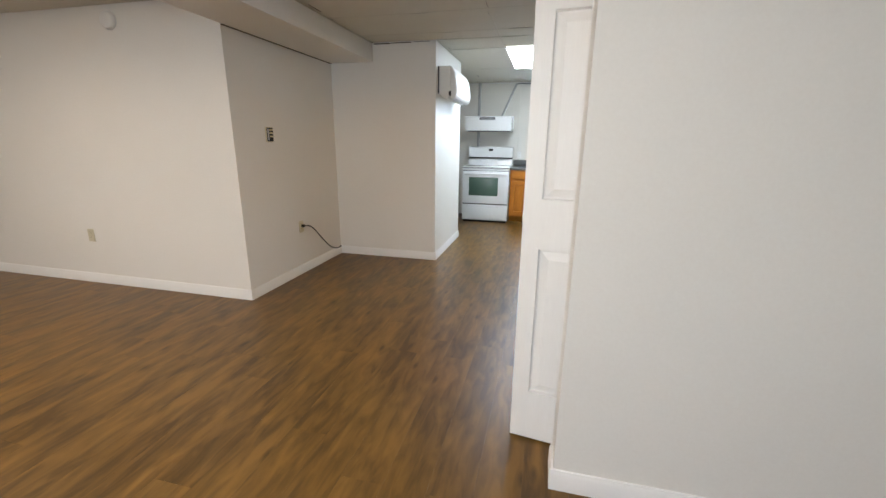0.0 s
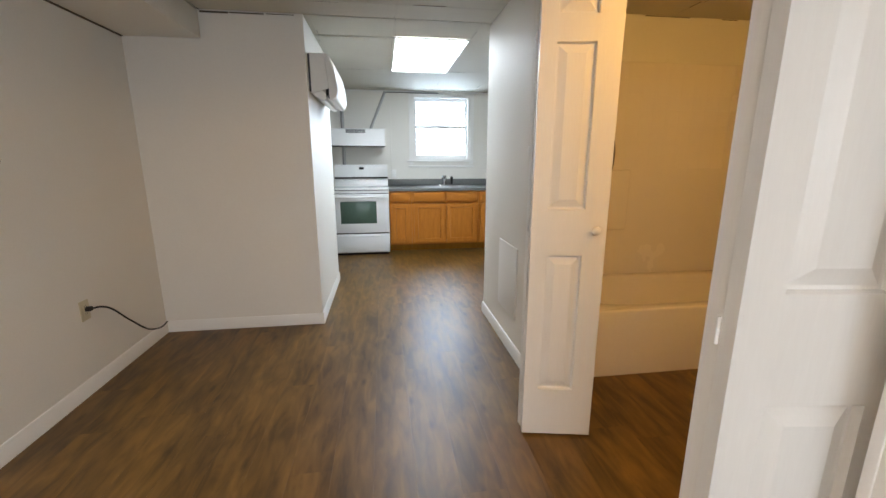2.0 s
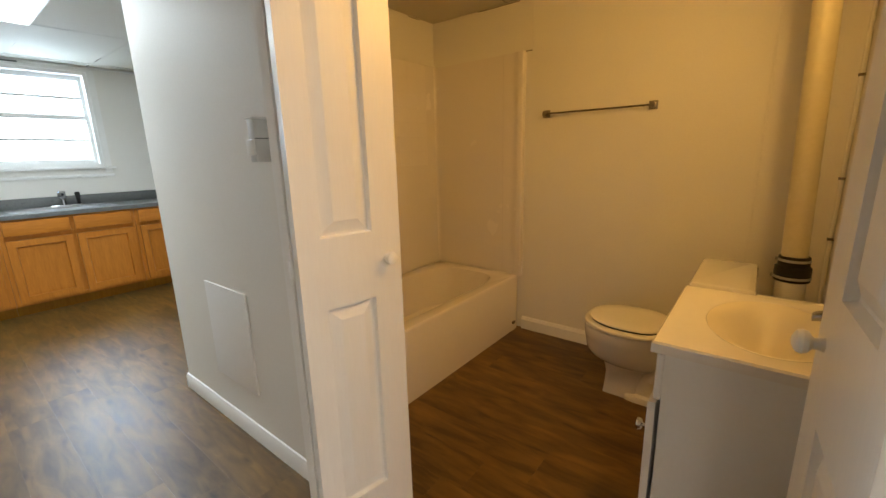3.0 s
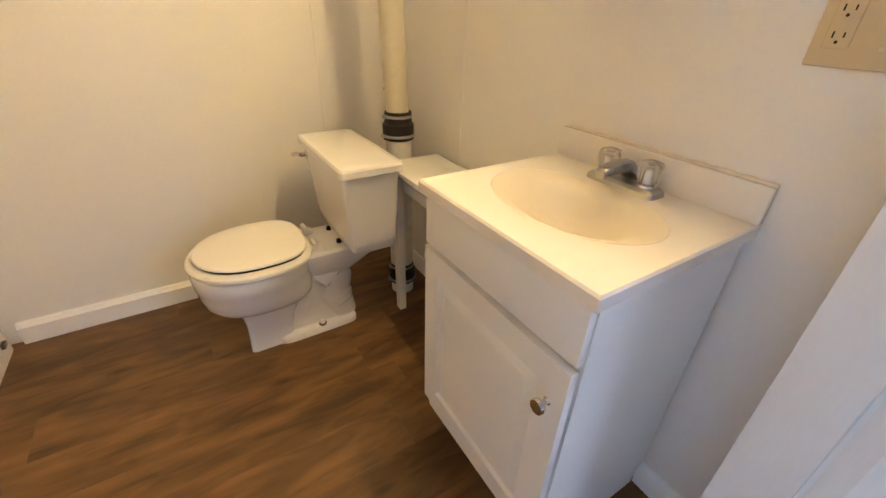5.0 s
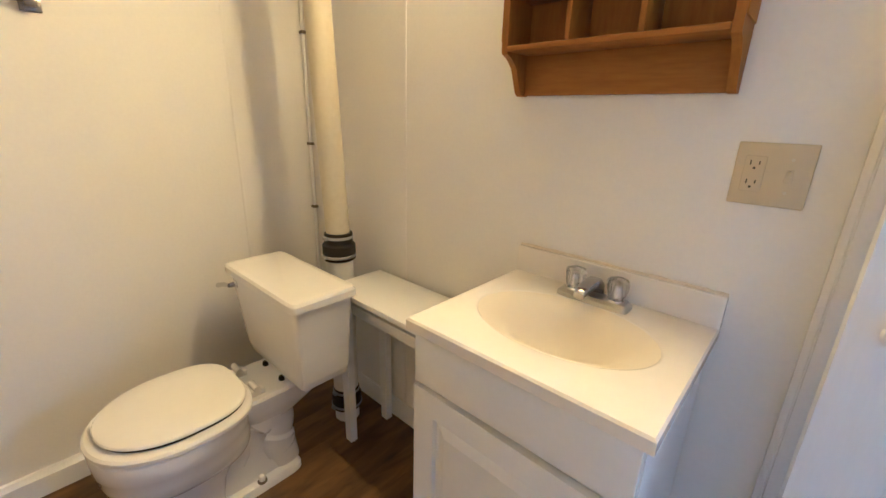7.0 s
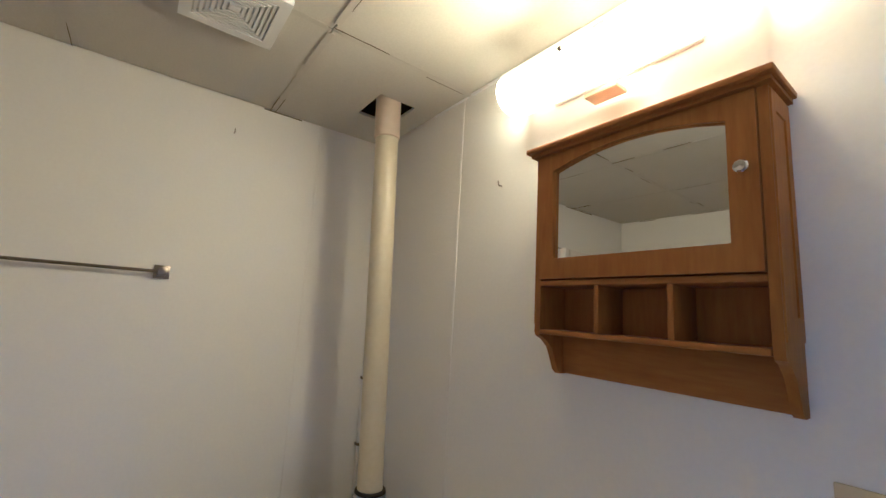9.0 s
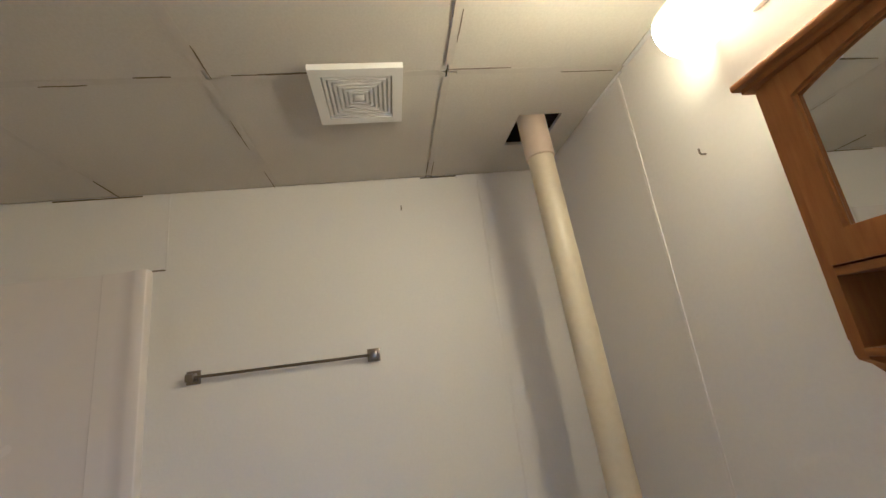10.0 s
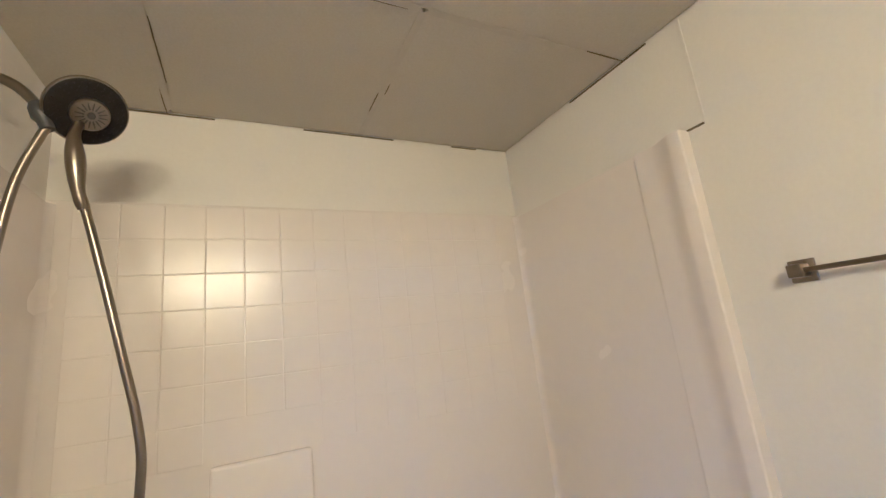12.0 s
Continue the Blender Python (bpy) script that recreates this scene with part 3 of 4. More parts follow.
# ---- bathroom: toilet ----
toi = thing("toilet", (1.447, 0.66, 0), "white two-piece toilet with its lid closed", "toilet")
cx = 1.447
bm = bmesh.new()
rows = ((0.165, 0.755, 0.070, 0.120, 2.6), (0.185, 0.768, 0.098, 0.155, 2.5), (0.215, 0.778, 0.133, 0.184, 2.4), (0.250, 0.786, 0.160, 0.198, 2.3), (0.290, 0.790, 0.174, 0.203, 2.2),
        (0.325, 0.792, 0.181, 0.205, 2.2), (0.334, 0.793, 0.187, 0.207, 2.2), (0.378, 0.793, 0.191, 0.208, 2.2), (0.388, 0.793, 0.188, 0.205, 2.2), (0.394, 0.793, 0.180, 0.196, 2.2),
        (0.393, 0.80, 0.13, 0.16, 2.2), (0.30, 0.80, 0.11, 0.14, 2.2), (0.24, 0.79, 0.06, 0.08, 2.0))
part("bowl", loft(bm, [rounded(cx, cy, hx, hy, z, 48, e) for z, cy, hx, hy, e in rows]), PORCELAIN, toi)
rows = ((0.0, 0.790, 0.078, 0.085, 9), (0.012, 0.790, 0.077, 0.084, 9), (0.06, 0.786, 0.070, 0.084, 8), (0.12, 0.778, 0.066, 0.092, 6), (0.165, 0.770, 0.074, 0.112, 4.5), (0.20, 0.768, 0.100, 0.145, 3.2),
        (0.235, 0.772, 0.125, 0.165, 2.6))
part("pedestal", loft(bmesh.new(), [rounded(cx, cy, hx, hy, z, 40, e) for z, cy, hx, hy, e in rows]), PORCELAIN, toi)
rows = ((0.0, 0.600, 0.094, 0.165, 7), (0.020, 0.600, 0.093, 0.164, 7), (0.030, 0.602, 0.087, 0.157, 6), (0.036, 0.605, 0.062, 0.140, 5), (0.14, 0.640, 0.050, 0.110, 4), (0.26, 0.65, 0.075, 0.12, 3))
part("foot", loft(bmesh.new(), [rounded(cx, cy, hx, hy, z, 40, e) for z, cy, hx, hy, e in rows]), PORCELAIN, toi)
bm = loft(bmesh.new(), [rounded(cx, cy, hx, hy, z, 40, e) for z, cy, hx, hy, e in
                        ((0.255, 0.52, 0.070, 0.095, 3), (0.300, 0.500, 0.092, 0.135, 4), (0.335, 0.490, 0.108, 0.150, 6), (0.380, 0.488, 0.114, 0.153, 8), (0.391, 0.488, 0.108, 0.147, 8))])
part("deck", bm, PORCELAIN, toi)
part("trapway", tube(bmesh.new(), smooth_path([(cx, 0.66, 0.13), (cx, 0.605, 0.215), (cx, 0.535, 0.262), (cx, 0.487, 0.215), (cx, 0.505, 0.135), (cx, 0.495, 0.085), (cx, 0.485, 0.02)], 7),
                     [0.062] * 10 + [0.080] * 8 + [0.066] * 8 + [0.076] * 8 + [0.070] * 9, 20), PORCELAIN, toi)


def seat_ring(k, z, hx=0.174, y0=0.597, y1=0.978):
    """The seat's outline: round in front, squared off at the hinges."""
    out = []
    cy, hy = (y0 + y1) / 2 - 0.012, (y1 - y0) / 2
    for i in range(48):
        a = 2 * math.pi * i / 48
        c, sn = math.cos(a), math.sin(a)
        e = 2.1 if sn > 0 else 3.0
        x = math.copysign(abs(c) ** (2 / e), c) * hx * k
        y = math.copysign(abs(sn) ** (2 / e), sn) * (hy + (0.012 if sn > 0 else -0.012)) * k
        out.append((cx + x, cy + y, z))
    return out


part("seat", loft(bmesh.new(), [seat_ring(k, z, 0.199, 0.585, 1.003) for k, z in ((0.97, 0.396), (1.0, 0.401), (1.0, 0.411), (0.97, 0.417), (0.9, 0.418))]), SEATP, toi)
part("lid", loft(bmesh.new(), [seat_ring(k, z) for k, z in ((0.95, 0.4265), (0.995, 0.4290), (1.0, 0.433), (0.985, 0.438), (0.95, 0.4405), (0.6, 0.4435), (0.15, 0.4445))]), SEATP, toi)
# Black filler ring stands in for the shade between seat and lid.
part("lid_shade_ring", loft(bmesh.new(), [seat_ring(0.962, z) for z in (0.4165, 0.4275)]), BLACK, toi, "black ring put in for the shade under the lid")
for s in (-1, 1):
    bm = B(cx + s * 0.07 - 0.02, cx + s * 0.07 + 0.02, 0.545, 0.592, 0.390, 0.412, r=0.006)
    tube(bm, [(cx + s * 0.07 - 0.026, 0.572, 0.418), (cx + s * 0.07 + 0.026, 0.572, 0.418)], 0.011, 12)
    part("lid_hinge", bm, SEATP, toi)
    bolt = part("base_bolt", turned(bmesh.new(), (cx + s * 0.074, 0.588, 0.030), (0, 0, 1), [(0, 0.017), (0.005, 0.017), (0.006, 0.010), (0.008, 0.010)], 12), BRONZE, toi, "dark metal washer")
    part("bolt_cap", turned(bmesh.new(), (cx + s * 0.074, 0.588, 0.037), (0, 0, 1), [(0, 0.011), (0.012, 0.0115), (0.018, 0.008), (0.019, 0)], 12), PORCELAIN, bolt, "white plastic cap")
    part("tank_bolt", turned(bmesh.new(), (cx + s * 0.062, 0.474, 0.390), (0, 0.25, 1), [(0, 0.010), (0.010, 0.010), (0.011, 0.008), (0.018, 0.007), (0.0185, 0)], 8), BLACK, toi)


def slabring(x0, x1, y0, y1, z, e=20):
    return rounded((x0 + x1) / 2, (y0 + y1) / 2, (x1 - x0) / 2, (y1 - y0) / 2, z, 56, e)


bm = loft(bmesh.new(), [slabring(1.285, 1.640, 0.305, 0.430, 0.392), slabring(1.258, 1.664, 0.288, 0.462, 0.398), slabring(1.253, 1.669, 0.286, 0.467, 0.425), slabring(1.246, 1.676, 0.285, 0.467, 0.428),
                        slabring(1.222, 1.712, 0.276, 0.486, 0.704)])
part("tank", bm, PORCELAIN, toi)
bm = loft(bmesh.new(), [slabring(1.216, 1.720, 0.272, 0.492, 0.705), slabring(1.207, 1.729, 0.266, 0.501, 0.710), slabring(1.207, 1.729, 0.266, 0.501, 0.732), slabring(1.213, 1.723, 0.272, 0.495, 0.741),
                        slabring(1.229, 1.707, 0.288, 0.479, 0.744)])
part("tank_lid", bm, PORCELAIN, toi)
bm = turned(bmesh.new(), (1.665, 0.480, 0.672), (0, 1, 0), [(0, 0.016), (0.008, 0.016), (0.012, 0.010), (0.03, 0.009)], 14)
tube(bm, [(1.665, 0.508, 0.672), (1.70, 0.516, 0.668), (1.738, 0.522, 0.655)], [0.008, 0.0085, 0.010], 10)
part("flush_lever", bm, CHROME, toi)

# ---- bathroom: vanity ----
van = thing("vanity_cabinet", (0.5, 0.22, 0), "white single-door vanity cabinet against the bathroom wall", "cabinet")
for n, *v in (("side_panel", 0.256, 0.270, 0.014, 0.432, 0.095, 0.829), ("side_panel", 0.728, 0.742, 0.014, 0.432, 0.095, 0.829), ("back_panel", 0.270, 0.728, 0.014, 0.024, 0.095, 0.829),
              ("bottom_panel", 0.270, 0.728, 0.024, 0.432, 0.095, 0.110), ("front_frame", 0.270, 0.728, 0.416, 0.4315, 0.110, 0.829)):
    part(n, B(*v), LAMINATE, van, smooth=False)
part("toe_kick", B(0.262, 0.736, 0.02, 0.372, 0.0, 0.095), LAMINATE, van)
part("drawer_front", B(0.258, 0.741, 0.4325, 0.450, 0.704, 0.826, r=0.003), LAMINATE, van)
bm = panelled(0.484, 0.536, 0.018, [(0.062, 0.422, 0.062, 0.474)], both=False, groove=0.010, ring=0.012, raise_w=0.022)
d = part("door", moved(bm, pose(0.741, 0.451, 0.158, 0, 0, 178.9)), LAMINATE, van, smooth=False)
part("door_knob", turned(bmesh.new(), (0.292, 0.4595, 0.60), (0, 1, 0), [(0, 0.009), (0.004, 0.006), (0.012, 0.006), (0.016, 0.014), (0.022, 0.016), (0.027, 0.0145), (0.029, 0.006), (0.0292, 0)]), CHROME, d, "round chrome knob")

top = thing("washbasin", (0.5, 0.23, 0.832), "cream cultured marble vanity top with an oval basin", "washbasin")
bm = bmesh.new()
N = 64
X0, X1, Y0, Y1, ZT = 0.243, 0.757, 0.003, 0.462, 0.862
BX, BY, BA, BB = 0.504, 0.237, 0.202, 0.139


def rect_ring(x0, x1, y0, y1, z):
    out = []
    for i in range(N):
        a = 2 * math.pi * i / N
        c, s = math.cos(a) / ((x1 - x0) / 2), math.sin(a) / ((y1 - y0) / 2)
        k = 1 / max(abs(c), abs(s))
        out.append(((x0 + x1) / 2 + math.cos(a) * k, (y0 + y1) / 2 + math.sin(a) * k, z))
    for cxx in (x0, x1):
        for cyy in (y0, y1):
            i = min(range(N), key=lambda q: (out[q][0] - cxx) ** 2 + (out[q][1] - cyy) ** 2)
            out[i] = (cxx, cyy, z)
    return out


def oval(k, z, dy=0.0):
    out = []
    for i in range(N):
        a = 2 * math.pi * i / N
        out.append((BX + math.cos(a) * BA * k, BY + dy + math.sin(a) * BB * k, z))
    return out


loft(bm, [rect_ring(X0, X1, Y0, Y1, ZT - 0.028), rect_ring(X0, X1, Y0, Y1, ZT - 0.005), rect_ring(X0 + 0.004, X1 - 0.004, Y0, Y1 - 0.004, ZT), oval(1.03, ZT), oval(1.0, ZT - 0.0015), oval(0.992, ZT - 0.003)], caps=False)
part("slab", bm, MARBLE, top)
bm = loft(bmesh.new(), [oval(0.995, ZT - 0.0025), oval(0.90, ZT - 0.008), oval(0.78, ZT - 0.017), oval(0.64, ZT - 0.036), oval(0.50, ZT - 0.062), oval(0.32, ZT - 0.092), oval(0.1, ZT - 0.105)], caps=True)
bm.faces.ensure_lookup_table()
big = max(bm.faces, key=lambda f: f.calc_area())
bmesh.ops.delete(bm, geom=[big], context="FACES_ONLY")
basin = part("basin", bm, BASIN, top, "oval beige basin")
part("drain", turned(bmesh.new(), (BX, BY, ZT - 0.1055), (0, 0, 1), [(0, 0.022), (0.002, 0.022), (0.003, 0.016), (0.001, 0.014), (0.001, 0)]), CHROME, basin)
part("backsplash", B(X0, X1, 0.002, 0.022, ZT - 0.001, 0.936, r=0.004), MARBLE, top)

fau = thing("basin_faucet", (0.505, 0.075, ZT), "chrome basin faucet with two clear acrylic handles", "faucet")
part("base", loft(bmesh.new(), [rounded(0.502, 0.072, hx, hy, ZT + z, 40, 7) for z, hx, hy in ((0, 0.088, 0.030), (0.010, 0.087, 0.029), (0.017, 0.080, 0.023), (0.018, 0.074, 0.018))]), STEEL, fau)
rings = []
for y, z, w, h in ((0.058, 0.012, 0.020, 0.010), (0.060, 0.034, 0.0185, 0.016), (0.074, 0.046, 0.0175, 0.0165), (0.105, 0.052, 0.0160, 0.0135), (0.140, 0.050, 0.0145, 0.0115), (0.160, 0.045, 0.0135, 0.0100), (0.166, 0.041, 0.0115, 0.0080)):
    rings.append([(0.502 + p[0], y, ZT + z + p[1]) for p in [(q[0], q[1]) for q in rounded(0, 0, w, h, 0, 20, 4.5)]])
part("spout", loft(bmesh.new(), rings), DARK_CHROME, fau)
for x in (0.450, 0.554):
    st = part("handle_stem", turned(bmesh.new(), (x, 0.070, ZT + 0.016), (0, 0, 1), [(0, 0.022), (0.006, 0.021), (0.009, 0.012), (0.040, 0.008), (0.041, 0)], 16), CHROME, fau)
    bm = turned(bmesh.new(), (x, 0.070, ZT + 0.026), (0, 0, 1), [(0, 0.018), (0.004, 0.022), (0.020, 0.0255), (0.036, 0.0265), (0.043, 0.0235), (0.046, 0.016), (0.046, 0)], 10)
    part("handle", bm, CLEARISH, st, "faceted clear acrylic handle", smooth=False)
caulk = smooth_path([(0.244, 0.006, 0.9375), (0.33, 0.006, 0.9385), (0.46, 0.006, 0.9375), (0.60, 0.005, 0.939), (0.756, 0.005, 0.9375)], 6)
part("caulk_bead", tube(bmesh.new(), caulk, [0.0045 + 0.0012 * math.sin(i * 2.3) for i in range(len(caulk))], 8), mat("aged_caulk", (0.74, 0.67, 0.54), 0.6, second=(0.66, 0.58, 0.44), scale=20), top, "uneven aged caulk bead")

# ---- bathroom: shelf bench, drain pipe, corner strip ----
ben = thing("shelf_bench", (1.08, 0.14, 0), "white painted narrow wooden shelf bench behind the toilet", "shelf")
part("bench_top", B(0.762, 1.40, 0.018, 0.262, 0.662, 0.682, r=0.003), TRIM, ben)
for x in (1.335, 0.79):
    for y in (0.215, 0.028):
        bm = loft(bmesh.new(), [[(x - 0.012 + w, y - 0.0 + q, z) for w, q in ((0, 0), (k, 0), (k, 0.03), (0, 0.03))] for z, k in ((0.0, 0.036), (0.662, 0.048))])
        part("leg", bm, TRIM, ben)
part("rail", B(0.80, 1.34, 0.195, 0.215, 0.575, 0.615, r=0.002), TRIM, ben)
part("rail", B(0.80, 1.34, 0.045, 0.06, 0.575, 0.615, r=0.002), TRIM, ben)

PX, PY = 1.480, 0.154
pipe = thing("drain_pipe", (PX, PY, 0), "cream PVC drain pipe with black rubber couplings rising through the ceiling", "pipe")
part("lower_pipe", turned(bmesh.new(), (PX, PY, 0.0), (0, 0, 1), [(0, 0.052), (0.755, 0.052)], 28), PVCW, pipe, "white lower pipe")
part("upper_pipe", tube(bmesh.new(), [(PX, PY, 0.80), (PX + 0.026, PY + 0.040, 2.18)], 0.045, 28), PVC, pipe)
part("top_socket", turned(bmesh.new(), (PX + 0.0255, PY + 0.039, 2.14), (0.02, 0.03, 1), [(0, 0.0455), (0.003, 0.0505), (0.22, 0.0505)], 28), mat("peach_pvc", (0.68, 0.57, 0.41), 0.4), pipe, "peach pipe socket at the ceiling")
for z0, z1 in ((0.742, 0.85), (0.055, 0.155)):
    cup = part("coupling", turned(bmesh.new(), (PX, PY, z0), (0, 0, 1), [(0, 0.060), (0.003, 0.063), (0.06, 0.063), (0.068, 0.055), (z1 - z0 - 0.003, 0.054), (z1 - z0, 0.051)], 28), BLACK, pipe, "black rubber coupling")
    for z, r in ((z0 + 0.012, 0.0645), (z1 - 0.022, 0.0555)):
        bm = turned(bmesh.new(), (PX, PY, z), (0, 0, 1), [(0, r), (0.001, r + 0.001), (0.010, r + 0.001), (0.011, r)], 28)
        box(bm, PX - 0.011, PX + 0.011, PY + r - 0.003, PY + r + 0.009, z - 0.001, z + 0.012, r=0.002)
        part("clamp", bm, STEEL, cup, "steel hose clamp")

strip = thing("corner_cable", (1.89, 0.008, 0.1), "thin white cable clipped into the bathroom corner", "cable")
part("sheath", tube(bmesh.new(), [(1.887, 0.012, 0.1), (1.886, 0.012, 0.8), (1.888, 0.012, 1.5), (1.887, 0.012, CEIL - 0.002)], 0.007, 10), TRIM, strip)
for z in (0.86, 1.148, 1.60, 2.02):
    part("clip", B(1.872, 1.8995, 0.0005, 0.023, z, z + 0.012, r=0.002), BRONZE, strip, "dark metal clip")
structure("trim", B(1.898, 1.9005, 0.320, 0.332, 0.09, CEIL - 0.002, r=0.0012), WALL, "thin painted wall panel batten", "trim")
structure("trim", B(1.259, 1.271, -0.0005, 0.0022, 0.09, CEIL - 0.002, r=0.0012), WALL, "thin painted wall panel batten", "trim")
structure("trim", B(1.8935, 1.9003, 1.600, 1.646, 1.966, 1.9705, r=0.001), GAP, "dark torn joint at the surround's top corner", "joint", False)
structure("trim", B(1.8972, 1.9005, 1.596, 1.602, 1.975, CEIL - 0.002, r=0.001), WALL, "thin painted wall panel seam", "trim")

# ---- bathroom: wall fittings ----
bar = thing("towel_bar", (1.9, 1.163, 1.556), "slim metal towel bar with square brackets on the bathroom wall", "towel bar")
part("rod", tube(bmesh.new(), [(1.868, 0.845, 1.556), (1.868, 1.483, 1.556)], 0.0055, 10), BRONZE, bar)
for y in (0.842, 1.486):
    bm = B(1.892, 1.8995, y - 0.024, y + 0.024, 1.532, 1.580, r=0.002)
    box(bm, 1.856, 1.893, y - 0.014, y + 0.014, 1.542, 1.570, r=0.003)
    part("bracket", bm, NICKEL, bar, "square chrome bracket")


def nail(p, n):
    t = thing("wall_hook", p, "small bent nail in the bathroom wall", "hook", "wall hooks")
    p, n = Vector(p), Vector(n)
    part("shank", tube(bmesh.new(), [p, p + n * 0.012, p + n * 0.015 + Vector((0, 0, 0.004)), p + n * 0.015 + Vector((0, 0, 0.014))], 0.0024, 8), NICKEL, t)


nail((1.045, 0.0, 1.893), (0, 1, 0))
nail((1.9, 0.678, 2.141), (-1, 0, 0))
hook = thing("door_hook", (0.085, 0.014, 0.345), "small dark metal hook latch on the door casing", "hook", "wall hooks")
part("shank", tube(bmesh.new(), smooth_path([(0.086, 0.0138, 0.345), (0.085, 0.024, 0.343), (0.082, 0.030, 0.322), (0.078, 0.030, 0.298), (0.072, 0.027, 0.302), (0.070, 0.026, 0.312)], 4), 0.0024, 8), NICKEL, hook)

pl = thing("outlet_plate", (0.23, 0, 1.194), "ivory two-gang plate with an outlet and a switch", "outlet")
part("plate", B(0.169, 0.290, 0.0003, 0.0065, 1.134, 1.253, r=0.0025), IVORY, pl)
rec = part("receptacle", B(0.240, 0.274, 0.006, 0.009, 1.160, 1.228, r=0.002), IVORY, pl)
for z in (1.176, 1.212):
    for x, w, h in ((0.2645, 0.0022, 0.009), (0.2505, 0.0022, 0.007)):
        part("slot", B(x - w / 2, x + w / 2, 0.0085, 0.0095, z - h / 2 + 0.003, z + h / 2 + 0.003), BLACK, rec)
    part("slot", turned(bmesh.new(), (0.2575, 0.0085, z - 0.007), (0, 1, 0), [(0, 0.0025), (0.001, 0.0025)], 8), BLACK, rec)
sw = part("switch_recess", B(0.196, 0.208, 0.006, 0.0075, 1.181, 1.206, r=0.001), IVORY, pl)
part("toggle", B(0.1985, 0.2055, 0.007, 0.018, 1.194, 1.204, r=0.0015), IVORY, sw)
for x in (0.202,):
    for z in (1.163, 1.224):
        part("screw", turned(bmesh.new(), (x, 0.006, z), (0, 1, 0), [(0, 0.0032), (0.0012, 0.003), (0.0015, 0)], 10), ALMOND, pl)

# ---- bathroom: mirror cabinet ----
cab = thing("mirror_cabinet", (0.555, 0.0, 1.34), "brown oak wall cabinet with an arched mirror and three cubbies", "cabinet")


def side_panel(x0, x1):
    prof = [(0.001, 1.885), (0.108, 1.885), (0.108, 1.440), (0.104, 1.432), (0.085, 1.424), (0.062, 1.405), (0.048, 1.375), (0.038, 1.350), (0.026, 1.340), (0.001, 1.340)]
    return loft(bmesh.new(), [[(x, y, z) for y, z in prof] for x in (x0, x1)])


for x0, x1, xo in ((0.312, 0.328, 0.309), (0.784, 0.800, 0.8003)):
    sp = part("side_panel", side_panel(x0, x1), CHERRY, cab)
    bm = bmesh.new()
    for s in ((0.006, 0.030, 1.46, 1.88), (0.084, 0.106, 1.46, 1.88), (0.030, 0.084, 1.845, 1.88), (0.030, 0.084, 1.46, 1.50)):
        box(bm, xo, xo + 0.003, *s)
    part("side_frame", bm, CHERRY, sp)
part("back_panel", B(0.328, 0.784, 0.001, 0.008, 1.44, 1.885), CHERRY, cab)
part("lower_rail", B(0.328, 0.784, 0.001, 0.016, 1.342, 1.438, r=0.002), CHERRYX, cab)
part("shelf", B(0.3285, 0.7835, 0.009, 0.1125, 1.437, 1.449, r=0.003), CHERRYX, cab)
part("shelf", B(0.328, 0.784, 0.009, 0.1105, 1.553, 1.566, r=0.002), CHERRYX, cab)
part("case_top", B(0.328, 0.784, 0.001, 0.096, 1.87, 1.885), CHERRYX, cab)
for x in (0.632, 0.478):
    part("divider", B(x - 0.006, x + 0.006, 0.009, 0.108, 1.449, 1.553, r=0.0015), CHERRY, cab)
bm = B(0.296, 0.816, 0.001, 0.140, 1.893, 1.906, r=0.003)
box(bm, 0.303, 0.809, 0.001, 0.126, 1.885, 1.8935)
part("cornice", bm, CHERRYX, cab)
MX0, MX1, MZ0, MZ1 = 0.374, 0.746, 1.618, 1.838
DX0, DX1, DZ0, DZ1, DY0, DY1 = 0.3295, 0.7825, 1.569, 1.8835, 0.098, 0.115


def arch(x):
    u = (x - MX0) / (MX1 - MX0) * 2 - 1
    return MZ1 + 0.030 * (1 - u * u)


bm = B(DX0, MX0, DY0, DY1, DZ0, DZ1)
box(bm, MX1, DX1, DY0, DY1, DZ0, DZ1)
box(bm, MX0, MX1, DY0, DY1, DZ0, MZ0)
loft(bm, [[(x, DY0, arch(x)), (x, DY1, arch(x)), (x, DY1, DZ1), (x, DY0, DZ1)] for x in [MX0 + (MX1 - MX0) * i / 24 for i in range(25)]])
bmesh.ops.remove_doubles(bm, verts=bm.verts, dist=0.0002)
dr = part("door", bm, CHERRY, cab, smooth=False)
bm = bmesh.new()
edge = [(MX0, MZ0), (MX1, MZ0)] + [(MX1 + (MX0 - MX1) * i / 24, arch(MX1 + (MX0 - MX1) * i / 24)) for i in range(25)]
loft(bm, [[(x, y, z) for x, z in edge] for y in (0.1005, 0.1035)])
part("mirror", bm, MIRROR, dr, "arched mirror glass", smooth=False)
ring_pts = [(x, 0.1045, z) for x, z in edge] + [(edge[0][0], 0.1045, edge[0][1])]
part("bead", tube(bmesh.new(), ring_pts, 0.0028, 6), CHERRY, dr)
part("knob", turned(bmesh.new(), (0.350, DY1, 1.745), (0, 1, 0), [(0, 0.006), (0.008, 0.005), (0.012, 0.010), (0.017, 0.0115), (0.021, 0.009), (0.022, 0)]), CHROME, dr, "round chrome knob")

# ---- bathroom: vanity lamp and fan grille ----
vl = thing("vanity_light", (0.62, 0.0, 2.11), "lit vanity light with glass shades and a wooden mount", "wall lamp")
part("backplate", B(0.44, 0.83, 0.0005, 0.014, 2.085, 2.155, r=0.004), TRIM, vl)
